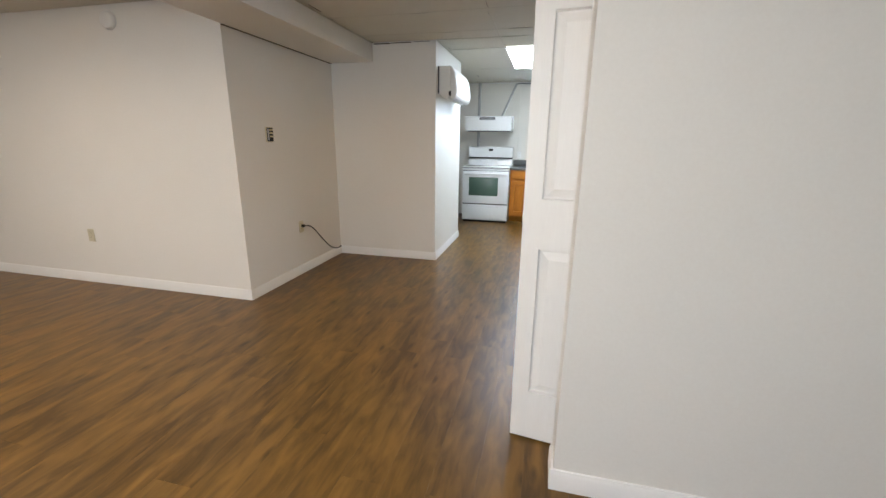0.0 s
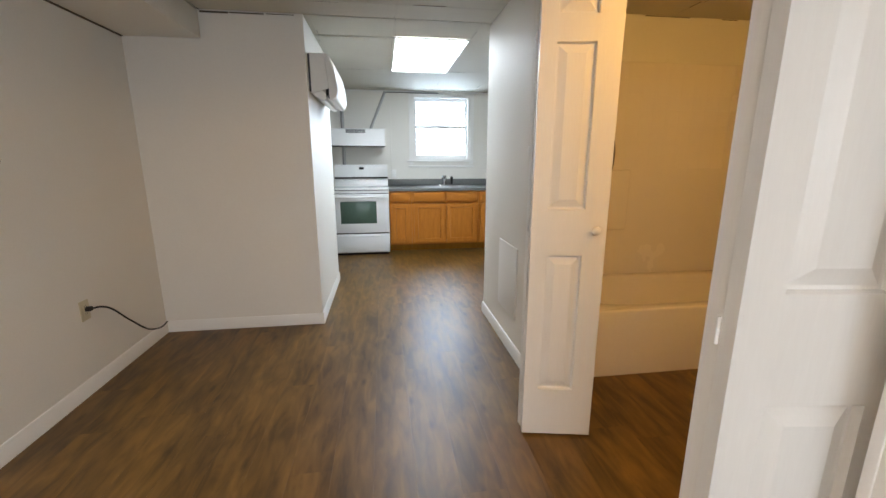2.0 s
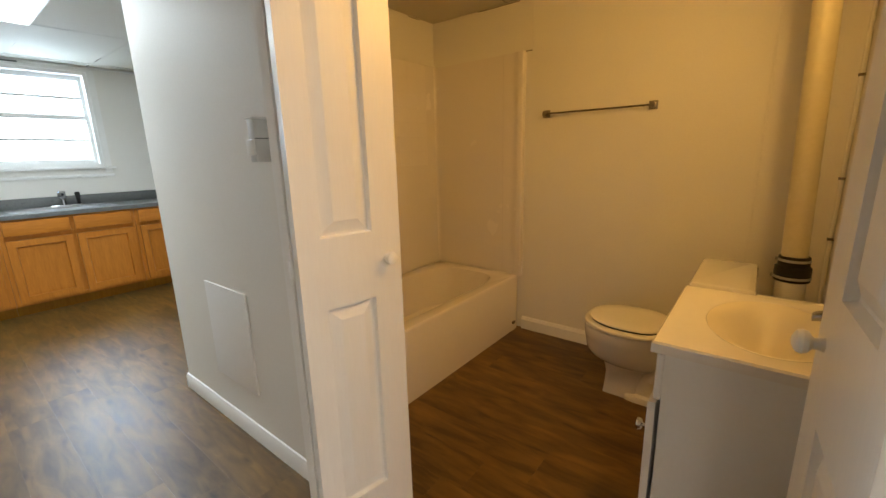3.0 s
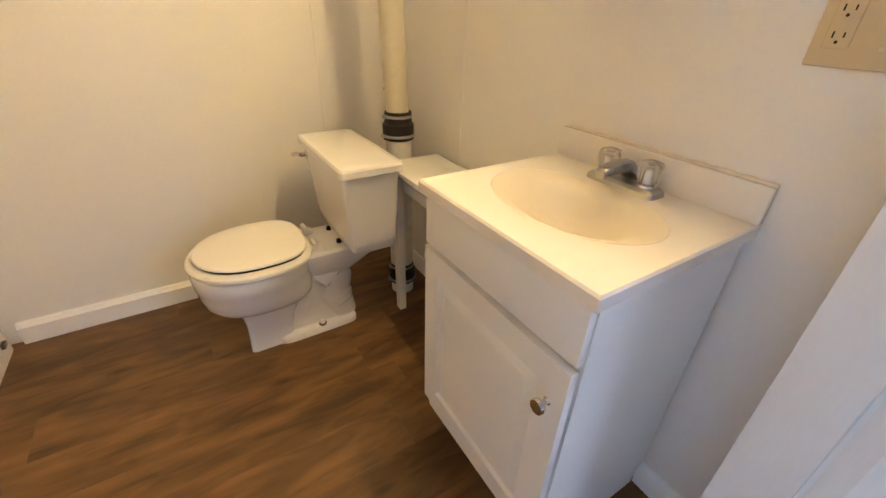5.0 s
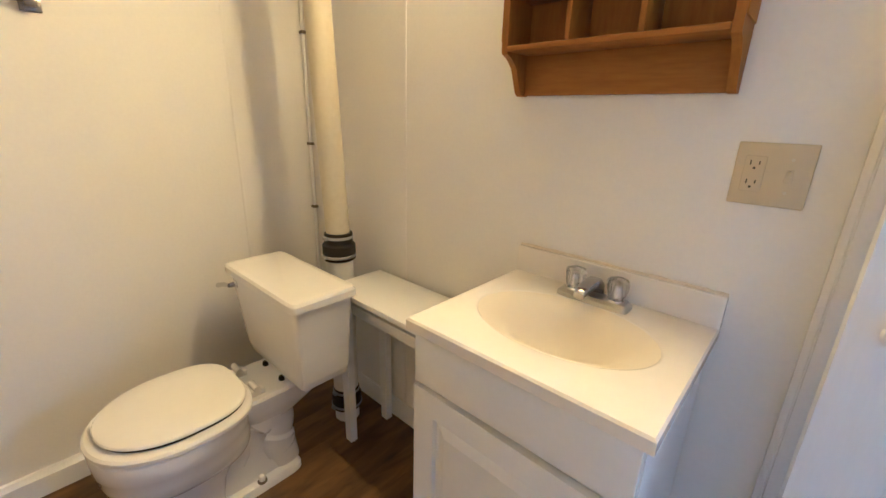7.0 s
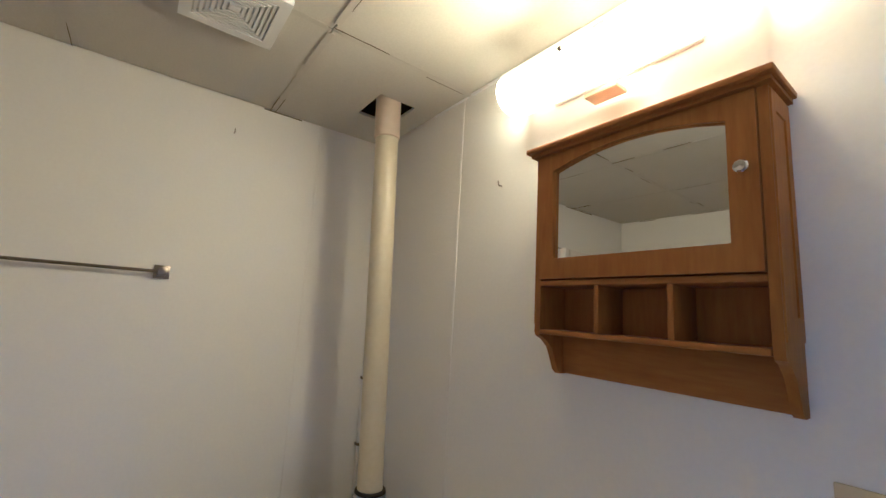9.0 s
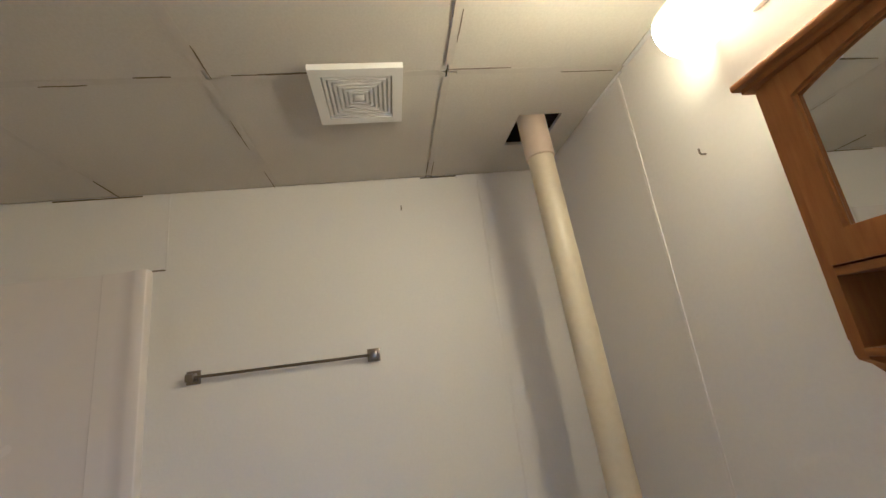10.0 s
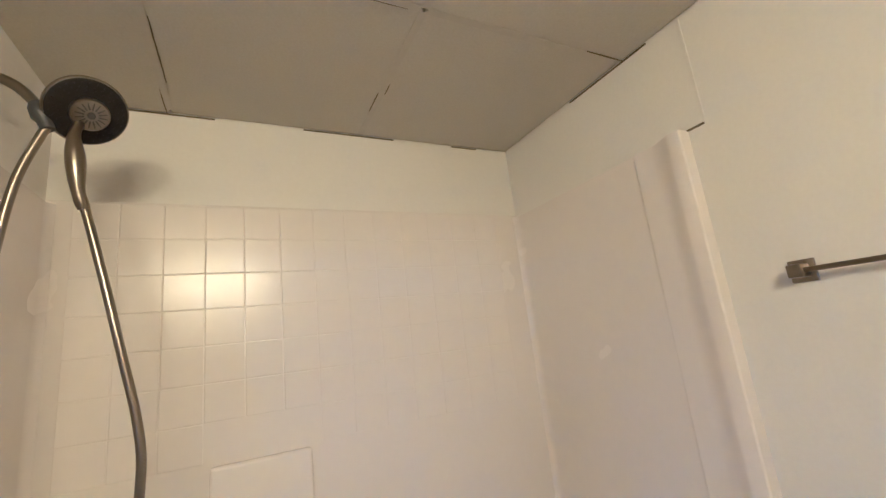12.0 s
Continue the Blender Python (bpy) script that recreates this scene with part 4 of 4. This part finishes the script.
part("mount", B(0.606, 0.694, 0.016, 0.066, 2.030, 2.043, r=0.003), LAMPWOOD, vl, "small wooden block under the shades")
for x0, x1 in ((0.645, 0.930), (0.33, 0.590)):
    bm = bmesh.new()
    rings = []
    for x, k in ((x0, 0.92), (x0 + 0.008, 0.99), (x0 + 0.03, 1.0), (x1 - 0.03, 1.0), (x1 - 0.008, 0.99), (x1, 0.92)):
        rings.append([(x, 0.086 + 0.068 * k * math.cos(2 * math.pi * i / 20), 2.124 + 0.068 * k * math.sin(2 * math.pi * i / 20)) for i in range(20)])
    loft(bm, rings)
    bmesh.ops.recalc_face_normals(bm, faces=bm.faces)
    for f in bm.faces:
        # Glow set by face direction: front full, ends less, top, back and underside least.
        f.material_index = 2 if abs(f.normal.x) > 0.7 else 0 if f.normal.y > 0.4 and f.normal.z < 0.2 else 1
    g = part("shade", bm, [SHADE, SHADE_DIMMED, SHADE_END], vl, "white glass shade glowing mainly from its front faces")
    part("finial", turned(bmesh.new(), (x0 + 0.055, 0.1525, 2.13), (0, 1, 0), [(0, 0.006), (0.006, 0.008), (0.011, 0.006), (0.012, 0)], 12), NICKEL, g)

structure("trim", B(0.125, 1.213, 0.0005, 0.016, CEIL - 0.005, CEIL - 0.0025, r=0.001), TRIM, "thin white ceiling edge trim over the mirror cabinet", "trim")
structure("trim", B(1.237, 1.45, 0.0005, 0.012, CEIL - 0.005, CEIL - 0.0025, r=0.001), TRIM, "thin white ceiling edge trim beside the drain pipe", "trim")
fan = thing("ceiling_vent", (1.30, 0.798, CEIL), "square white louvred exhaust fan grille in the ceiling", "ceiling vent")
FX, FY, FH = 1.300, 0.798, 0.125
bm = bmesh.new()


def square_ring(bm, h0, h1, z0, z1):
    for s in ((-h0, h0, -h0, -h1), (-h0, h0, h1, h0), (-h0, -h1, -h1, h1), (h1, h0, -h1, h1)):
        box(bm, FX + s[0], FX + s[1], FY + s[2], FY + s[3], z0, z1)


square_ring(bm, FH, FH - 0.030, CEIL - 0.022, CEIL - 0.004)
part("rim", bm, ACWHITE, fan)
part("backing", B(FX - FH + 0.02, FX + FH - 0.02, FY - FH + 0.02, FY + FH - 0.02, CEIL - 0.0115, CEIL - 0.0045), GREYPL, fan)
for k in range(6):
    h = FH - 0.034 - k * 0.0128
    bm = bmesh.new()
    square_ring(bm, h, h - 0.0076, CEIL - 0.0205, CEIL - 0.011)
    part("slat", bm, ACWHITE, fan)
part("centre", B(FX - 0.014, FX + 0.014, FY - 0.014, FY + 0.014, CEIL - 0.021, CEIL - 0.007, r=0.002), ACWHITE, fan)

for v in ((0.36, 0.74, 2.4365, 2.4402), (1.02, 1.36, 2.437, 2.4402), (1.62, 1.74, 2.4375, 2.4402), (1.8965, 1.9002, 1.70, 2.02), (1.897, 1.9002, 0.42, 0.58)):
    structure("trim", B(*v, CEIL - 0.0045, CEIL - 0.0005), GAP, "dark open joint along the ceiling edge", "joint", False)

# ---- living room ceiling panels: unseen, added to light walls and door leaves ----
back = thing("ceiling_light", (-1.51, -1.475, CEIL), "unseen lit panel added to the living room ceiling", "ceiling light")
part("diffuser", B(-1.97, -1.05, -1.76, -1.19, CEIL - 0.010, CEIL - 0.0045), LIVLIGHT, back)
back = thing("ceiling_light", (-3.88, -0.87, CEIL), "unseen lit panel added to the living room ceiling", "ceiling light")
part("diffuser", B(-4.45, -3.30, -1.15, -0.58, CEIL - 0.010, CEIL - 0.0045), LIVLIGHT, back)

# ---- kitchen ----
lamp = thing("ceiling_light", (-0.385, 3.87, CEIL), "lit white fluorescent panel set into the kitchen ceiling", "ceiling light")
part("diffuser", B(-0.685, -0.08, 3.20, 4.49, CEIL - 0.010, CEIL - 0.0045), TROFFER, lamp)
bm = bmesh.new()
for s in ((-0.70, -0.684, 3.185, 4.505), (-0.081, -0.065, 3.185, 4.505), (-0.684, -0.081, 3.185, 3.201), (-0.684, -0.081, 4.489, 4.505)):
    box(bm, *s, CEIL - 0.014, CEIL - 0.0042)
part("rim", bm, TRIM, lamp)

win = thing("window_1", (0.075, 5.98, 1.285), "white double-hung kitchen window over the sink", "window", "", "structure")
WX0, WX1, WZ0, WZ1 = -0.360, 0.510, 1.285, 2.225
fr = bmesh.new()
for s in ((WX0 + 0.0005, WX0 + 0.03, WZ0, WZ1), (WX1 - 0.03, WX1 - 0.0005, WZ0, WZ1), (WX0 + 0.03, WX1 - 0.03, WZ0, WZ0 + 0.03), (WX0 + 0.03, WX1 - 0.03, WZ1 - 0.03, WZ1)):
    box(fr, s[0], s[1], 5.90, 6.05, s[2], s[3])
wf = part("window_frame", fr, TRIM, win)
for z0, z1, y in ((1.762, WZ1 - 0.03, 6.02), (WZ0 + 0.03, 1.805, 5.985)):
    bm = bmesh.new()
    x0, x1 = WX0 + 0.03, WX1 - 0.03
    for s in ((x0, x0 + 0.03, z0, z1), (x1 - 0.03, x1, z0, z1), (x0 + 0.03, x1 - 0.03, z0, z0 + 0.045), (x0 + 0.03, x1 - 0.03, z1 - 0.045, z1)):
        box(bm, s[0], s[1], y - 0.014, y + 0.014, s[2], s[3])
    sash = part("sash", bm, TRIM, win)
    part("muntin", B(x0 + 0.03, x1 - 0.03, y - 0.009, y + 0.009, (z0 + z1) / 2 - 0.013, (z0 + z1) / 2 + 0.013), TRIM, sash)
    pane = part("pane", B(x0 + 0.031, x1 - 0.031, y - 0.0015, y + 0.0015, z0 + 0.046, z1 - 0.046), GLASS, sash, smooth=False)
    pane.visible_shadow = False
cs = bmesh.new()
for s in ((WX0 - 0.06, WX0, WZ0 - 0.06, WZ1 + 0.034), (WX1, WX1 + 0.06, WZ0 - 0.06, WZ1 + 0.034), (WX0, WX1, WZ1, WZ1 + 0.034)):
    box(cs, s[0], s[1], 5.888, 5.8995, s[2], s[3])
part("casing", cs, TRIM, win)
part("window_sill", B(WX0 - 0.09, WX1 + 0.09, 5.865, 5.8994, WZ0 - 0.022, WZ0 - 0.001, r=0.003), TRIM, win)
part("apron", B(WX0 - 0.07, WX1 + 0.07, 5.882, 5.8993, WZ0 - 0.105, WZ0 - 0.075, r=0.003), TRIM, win)

house = thing("neighbour_wall", (0.2, 9.5, 0), "pale clapboard wall of a neighbouring house, self-lit in place of daylight", "building", "", "structure")
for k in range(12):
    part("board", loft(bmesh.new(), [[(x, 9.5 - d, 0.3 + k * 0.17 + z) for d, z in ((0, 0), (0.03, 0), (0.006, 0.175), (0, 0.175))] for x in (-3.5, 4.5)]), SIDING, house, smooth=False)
structure("ground", B(-40, 40, 6.3, 80, -0.3, 0.25), mat("grass_ground", (0.07, 0.10, 0.04), 0.9, second=(0.04, 0.06, 0.02), scale=3), "grassy ground outside the kitchen window", "ground", False)

# stove
SX0, SX1, SY = -1.517, -0.757, 5.15
sto = thing("stove", (-1.137, 5.45, 0), "white freestanding electric range with a dark green oven window", "stove")
part("body", B(SX0, SX1, SY + 0.03, 5.80, 0.03, 0.895, r=0.004), ENAMEL, sto)
part("plinth", B(SX0 + 0.02, SX1 - 0.02, SY + 0.05, 5.78, 0.0, 0.03), BLACK, sto)
part("cooktop", B(SX0 - 0.002, SX1 + 0.002, SY + 0.005, 5.80, 0.897, 0.915, r=0.005), ENAMEL, sto)
od = part("oven_door", B(SX0 + 0.004, SX1 - 0.004, SY, SY + 0.03, 0.315, 0.845, r=0.006), ENAMEL, sto)
part("oven_window", B(-1.405, -0.925, SY - 0.003, SY + 0.004, 0.445, 0.745, r=0.002), GREENGLASS, od, "dark green oven glass")
bm = tube(bmesh.new(), [(SX0 + 0.04, SY - 0.04, 0.805), (SX1 - 0.04, SY - 0.04, 0.805)], 0.014, 12)
for x in (SX0 + 0.07, SX1 - 0.07):
    box(bm, x - 0.014, x + 0.014, SY - 0.04, SY + 0.001, 0.793, 0.817, r=0.004)
part("door_handle", bm, ENAMEL, od)
part("vent_trim", B(SX0 + 0.004, SX1 - 0.004, SY + 0.012, SY + 0.03, 0.853, 0.893, r=0.003), ENAMEL, sto)
part("gap", B(SX0 + 0.002, SX1 - 0.002, SY + 0.003, SY + 0.03, 0.8905, 0.8985), BLACK, sto, "dark gap under the cooktop")
part("gap", B(SX0 + 0.004, SX1 - 0.004, SY + 0.016, SY + 0.031, 0.845, 0.853), BLACK, sto, "dark gap over the door")
part("gap", B(SX0 + 0.006, SX1 - 0.006, SY + 0.022, SY + 0.0305, 0.298, 0.316), BLACK, sto, "dark gap over the drawer")
dw = part("drawer", B(SX0 + 0.004, SX1 - 0.004, SY + 0.002, SY + 0.03, 0.045, 0.297, r=0.006), ENAMEL, sto)
part("drawer_grip", B(SX0 + 0.05, SX1 - 0.05, SY - 0.008, SY + 0.004, 0.262, 0.278, r=0.004), ENAMEL, dw)
bm = loft(bmesh.new(), [[(x, y, z) for y, z in ((5.70, 0.915), (5.79, 0.915), (5.79, 1.225), (5.745, 1.225), (5.735, 1.215))] for x in (SX0, SX1)])
bg = part("backguard", bm, ENAMEL, sto)
part("trim_line", B(SX0 + 0.002, SX1 - 0.002, 5.682, 5.722, 1.026, 1.048), BLACK, bg, "thin black line")
part("clock", B(-1.17, -1.10, 5.722, 5.736, 1.155, 1.19, r=0.002), BLACK, bg)

hood = thing("range_hood", (-1.16, 5.67, 1.48), "white under-cabinet range hood on the kitchen wall", "range hood")
bm = loft(bmesh.new(), [[(x, y, z) for y, z in ((5.445, 1.485), (5.8995, 1.485), (5.8995, 1.715), (5.452, 1.715), (5.445, 1.708))] for x in (-1.545, -0.783)])
part("shell", bm, ENAMEL, hood)
vent = part("grille", B(-1.31, -1.05, 5.4435, 5.4465, 1.655, 1.703), DARKGREY, hood, "dark slotted vent")
for k in range(4):
    part("slat", B(-1.308, -1.052, 5.4405, 5.4437, 1.661 + k * 0.011, 1.664 + k * 0.011), STEEL, vent)
part("underside", B(-1.53, -0.80, 5.46, 5.89, 1.478, 1.4848), DARKGREY, hood)


def cabinet(x0, x1, doors, label):
    c = thing("base_cabinet", ((x0 + x1) / 2, 5.6, 0), label, "cabinet", "kitchen base cabinets")
    part("carcass", B(x0, x1, 5.325, 5.8995, 0.10, 0.868), OAK, c)
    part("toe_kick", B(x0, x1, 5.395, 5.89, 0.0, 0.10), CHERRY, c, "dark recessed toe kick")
    bm = bmesh.new()
    for s in ((x0 + 0.001, x0 + 0.03, 0.10, 0.868), (x1 - 0.03, x1, 0.10, 0.868), (x0 + 0.03, x1 - 0.03, 0.10, 0.135), (x0 + 0.03, x1 - 0.03, 0.84, 0.868), (x0 + 0.03, x1 - 0.03, 0.70, 0.725)):
        box(bm, s[0], s[1], 5.3122, 5.3248, s[2], s[3])
    part("face_frame", bm, OAK, c)
    w = (x1 - x0 - 0.03) / doors
    for k in range(doors):
        a = x0 + 0.030 + k * w
        b = a + w - 0.034
        bm = panelled(b - a, 0.556, 0.024, [(0.055, b - a - 0.055, 0.055, 0.501)], both=False, groove=0.017, ring=0.020, raise_w=0.004, field=1.0)
        part("door", moved(bm, pose(a, 5.280, 0.130)), OAK, c, smooth=False)
        part("drawer_front", B(a, b, 5.280, 5.305, 0.726, 0.850, r=0.006), OAKX, c)
    return c


cabinet(-0.745, -0.435, 1, "honey oak base cabinet beside the stove")
cabinet(-0.433, 0.530, 2, "honey oak sink base cabinet with two doors")
cabinet(0.532, 0.95, 1, "honey oak base cabinet at the counter's end")
cabinet(0.952, 1.37, 1, "honey oak base cabinet in the kitchen corner")
ctop = thing("countertop", (0.3, 5.6, 0.868), "dark grey laminate countertop with a backsplash", "countertop")
bm = bmesh.new()
for s in ((-0.752, -0.30, 5.265, 5.8994), (0.42, 1.40, 5.265, 5.8994), (-0.30, 0.42, 5.265, 5.37), (-0.30, 0.42, 5.80, 5.8994)):
    box(bm, *s, 0.868, 0.905)
bmesh.ops.remove_doubles(bm, verts=bm.verts, dist=0.0003)
part("slab", bm, COUNTER, ctop, smooth=False)
part("backsplash", B(-0.752, 1.40, 5.879, 5.8993, 0.905, 1.005, r=0.003), COUNTER, ctop)
sink = thing("kitchen_sink", (0.06, 5.58, 0.9), "stainless steel drop-in kitchen sink", "sink")
bm = loft(bmesh.new(), [rounded(0.06, 5.585, 0.385, 0.235, 0.906, 48, 10), rounded(0.06, 5.585, 0.385, 0.235, 0.911, 48, 10), rounded(0.06, 5.57, 0.34, 0.175, 0.912, 48, 8), rounded(0.06, 5.57, 0.335, 0.17, 0.90, 48, 8),
                        rounded(0.06, 5.57, 0.32, 0.16, 0.76, 48, 7), rounded(0.06, 5.57, 0.28, 0.13, 0.745, 48, 6)])
part("bowl", bm, STEEL, sink)
kf = thing("kitchen_faucet", (0.12, 5.78, 0.911), "chrome kitchen faucet with a black side spray", "faucet")
part("base", B(-0.0, 0.24, 5.755, 5.805, 0.911, 0.925, r=0.005), CHROME, kf)
part("spout", tube(bmesh.new(), smooth_path([(0.10, 5.78, 0.92), (0.10, 5.78, 1.0), (0.09, 5.74, 1.04), (0.06, 5.64, 1.05), (0.05, 5.60, 1.02)], 5), 0.015, 12), DARK_CHROME, kf)
part("lever", B(0.075, 0.125, 5.76, 5.80, 0.985, 1.06, r=0.008), DARK_CHROME, kf)
part("side_spray", turned(bmesh.new(), (0.215, 5.78, 0.924), (0, 0, 1), [(0, 0.016), (0.02, 0.014), (0.06, 0.018), (0.11, 0.022), (0.12, 0.012), (0.121, 0)], 14), BLACK, kf, "black side spray")

con = thing("wall_conduit", (-1.386, 5.88, 1.0), "grey metal conduit running up the kitchen wall", "conduit")
part("riser", tube(bmesh.new(), [(-1.386, 5.879, 1.0), (-1.386, 5.879, CEIL - 0.003)], 0.026, 12), CONDUIT, con)
part("branch", tube(bmesh.new(), [(-0.99, 5.878, 1.716), (-0.975, 5.878, 1.76), (-0.80, 5.878, 2.17), (-0.78, 5.878, 2.215), (-0.76, 5.878, CEIL - 0.024)], 0.021, 12), CONDUIT, con)
part("ceiling_cable", tube(bmesh.new(), smooth_path([(-0.76, 5.872, CEIL - 0.030), (-0.55, 5.877, CEIL - 0.028), (-0.25, 5.876, CEIL - 0.032), (0.02, 5.878, CEIL - 0.028)], 5), 0.006, 8), DARKGREY, con, "thin dark cable along the ceiling")
structure("trim", B(-0.700, -0.684, 5.8955, 5.9005, 1.0, CEIL - 0.002, r=0.0012), WALL, "thin painted wall panel batten", "trim")
structure("trim", B(-2.5, 1.9, 5.885, 5.9003, CEIL - 0.022, CEIL - 0.004, r=0.003), TRIM, "thin painted trim under the kitchen ceiling", "trim")


def wall_plate(name, at, face, label, category, material, kindof="outlet", w=0.07, h=0.115):
    """A small plate on a wall; face is the way it looks: x, -x, y or -y."""
    t = thing(name, at, label, category, "wall plates")
    rot = {"-y": 0, "x": 90, "y": 180, "-x": -90}[face]
    m = pose(*at, 0, 0, rot)
    pb = part("plate", moved(B(-w / 2, w / 2, -0.0065, -0.0003, -h / 2, h / 2, r=0.0025), m), material, t)
    if kindof == "outlet":
        for z in (-0.02, 0.02):
            r = part("receptacle", moved(loft(bmesh.new(), [[(p[0], y, p[1] + z) for p in [(0.016 * math.cos(a * math.pi / 10), 0.0135 * math.sin(a * math.pi / 10)) for a in range(20)]] for y in (-0.0062, -0.0085)]), m), material, t)
            for x in (-0.006, 0.006):
                part("slot", moved(B(x - 0.001, x + 0.001, -0.0095, -0.008, z - 0.001, z + 0.007), m), BLACK, r)
    return t, m


wall_plate("wall_outlet", (-4.153, 1.199, 0.453), "-y", "almond duplex outlet low on the living room wall", "outlet", ALMOND)
t, m = wall_plate("wall_outlet", (-2.513, 1.985, 0.475), "x", "almond outlet with a dark cord plugged in", "outlet", ALMOND)
wall_plate("wall_outlet", (-0.66, 5.9, 1.09), "-y", "small white outlet over the kitchen counter", "outlet", TRIM)
cord = thing("power_cord", (-2.49, 2.2, 0.0), "thin dark power cord running from the outlet to the floor", "cable")
part("plug", B(-2.504, -2.475, 1.975, 2.002, 0.470, 0.495, r=0.004), BLACK, cord)
part("wire", tube(bmesh.new(), smooth_path([(-2.478, 1.99, 0.482), (-2.455, 2.03, 0.478), (-2.455, 2.12, 0.43), (-2.46, 2.27, 0.30), (-2.465, 2.45, 0.16), (-2.475, 2.62, 0.10), (-2.49, 2.74, 0.095)]), 0.0058, 8), BLACK, cord)
box_at = (-2.513, 1.622, 1.352)
swb = thing("wall_switch", box_at, "uncovered switch box with dark metal parts on the wall", "switch")
part("plate", B(-2.5125, -2.508, 1.574, 1.676, 1.288, 1.414, r=0.002), ALMOND, swb)
part("box_opening", B(-2.508, -2.5063, 1.590, 1.672, 1.294, 1.408), BLACK, swb, "dark open box")
part("yoke", B(-2.5066, -2.503, 1.598, 1.616, 1.304, 1.400, r=0.001), STEEL, swb)
for z in (1.330, 1.358, 1.384):
    part("terminal", B(-2.5066, -2.500, 1.624, 1.662, z, z + 0.012, r=0.001), IVORY, swb)
alarm = thing("smoke_alarm", (-3.503, 1.199, 2.177), "round white smoke alarm on the living room wall", "smoke alarm")
part("body", turned(bmesh.new(), (-3.503, 1.1985, 2.177), (0, -1, 0), [(0, 0.066), (0.012, 0.066), (0.03, 0.058), (0.040, 0.042), (0.042, 0)], 28), ACWHITE, alarm)

stat = thing("wall_switch", (0.0, 1.62, 1.37), "surface switch box on the hallway wall, its lit front and top coloured whiter", "switch")
# Grey body, white cover and top: the kitchen light's contrast put into the colours.
part("box_body", B(-0.068, 0.0127, 1.600, 1.642, 1.300, 1.436, r=0.003), GREYPL, stat)
part("cover", B(-0.078, -0.0685, 1.598, 1.644, 1.322, 1.372, r=0.004), ACWHITE, stat)
part("lit_top", B(-0.073, 0.0126, 1.597, 1.645, 1.4365, 1.441, r=0.001), ACWHITE, stat)
part("seam", B(-0.067, 0.0, 1.5990, 1.6005, 1.3735, 1.3765), DARKGREY, stat, "dark seam across the box")
acc = thing("access_panel", (0.01, 2.19, 0.5), "flat white access panel on the hallway wall", "panel")
part("sheet", B(0.004, 0.0128, 1.992, 2.388, 0.260, 0.744, r=0.002), TRIM, acc)

# ---- air conditioner ----
ac = thing("air_conditioner", (-1.24, 3.27, 1.70), "white wall-mounted mini-split air conditioner", "air conditioner")
cap = [(-1.3428, 1.792), (-1.3428, 2.058), (-1.338, 2.064), (-1.236, 2.064), (-1.228, 2.056), (-1.206, 1.830), (-1.212, 1.820), (-1.325, 1.786)]
part("housing", loft(bmesh.new(), [[(x, y, z) for x, z in cap] for y in (2.868, 2.872, 3.661, 3.665)]), ACWHITE, ac)
cover = [(-1.238, 2.066), (-1.214, 2.064), (-1.196, 2.050), (-1.180, 2.000), (-1.165, 1.930), (-1.156, 1.860), (-1.155, 1.805), (-1.164, 1.768), (-1.182, 1.748), (-1.200, 1.748), (-1.206, 1.775), (-1.204, 1.83), (-1.224, 2.05)]
ends = [(2.876, 0.020), (2.882, 0.009), (2.900, 0.002), (2.94, 0.0), (3.60, 0.0), (3.64, 0.002), (3.655, 0.009), (3.661, 0.020)]
part("front_cover", loft(bmesh.new(), [[(x + (0.018 - d) * (x > -1.19), y, z) for x, z in cover] for y, d in ends]), ACWHITE, ac)
belly = [(-1.326, 1.7845), (-1.300, 1.762), (-1.262, 1.742), (-1.240, 1.738), (-1.232, 1.744), (-1.228, 1.790), (-1.25, 1.806)]
part("underside", loft(bmesh.new(), [[(x, y, z) for x, z in belly] for y in (2.876, 2.882, 3.652, 3.658)]), ACWHITE, ac)
part("outlet_slot", B(-1.2275, -1.207, 2.874, 3.66, 1.776, 1.822), BLACK, ac, "dark air outlet")
part("flap", moved(B(-0.030, 0.030, 2.89, 3.645, -0.003, 0.002, r=0.0015), pose(-1.210, 0, 1.752, 0, 22, 0)), ACWHITE, ac)
part("back_gasket", B(-1.3429, -1.330, 2.862, 2.8678, 1.795, 2.058), DARKGREY, ac)

# ---- floor planks ----
PW_, PL_ = 0.178, 1.22
plank_meshes = {}


def plank_mesh(length):
    key = round(length, 2)
    if key not in plank_meshes:
        plank_meshes[key] = mesh_of("plank", B(-PW_ / 2 + 0.0001, PW_ / 2 - 0.0001, -length / 2 + 0.0001, length / 2 - 0.0001, -0.0035, 0.0, r=0.0002, seg=1), PLANK, False)
    return plank_meshes[key]


rest = bmesh.new()
prnd = random.Random(11)
x = -6.42
while x + PW_ < 2.02:
    top_y = 5.95 if x + PW_ > -2.60 else 1.25
    y = -3.65
    first = True
    while y < top_y - 0.02:
        length = min(round(prnd.uniform(0.2, PL_), 1) if first else PL_, top_y - y)
        first = False
        if y + length > -1.5 and x > -5.6:
            p = new("plank", plank_mesh(length))
            p.parent = floor
            p.location = (x + PW_ / 2, y + length / 2, -0.0002)
        else:
            box(rest, x + 0.0001, x + PW_ - 0.0001, y + 0.0001, y + length - 0.0001, -0.0035, -0.0002)
        y += length
    x += PW_
tagged(part("planks", rest, PLANK, floor, smooth=False), kind="stuff")
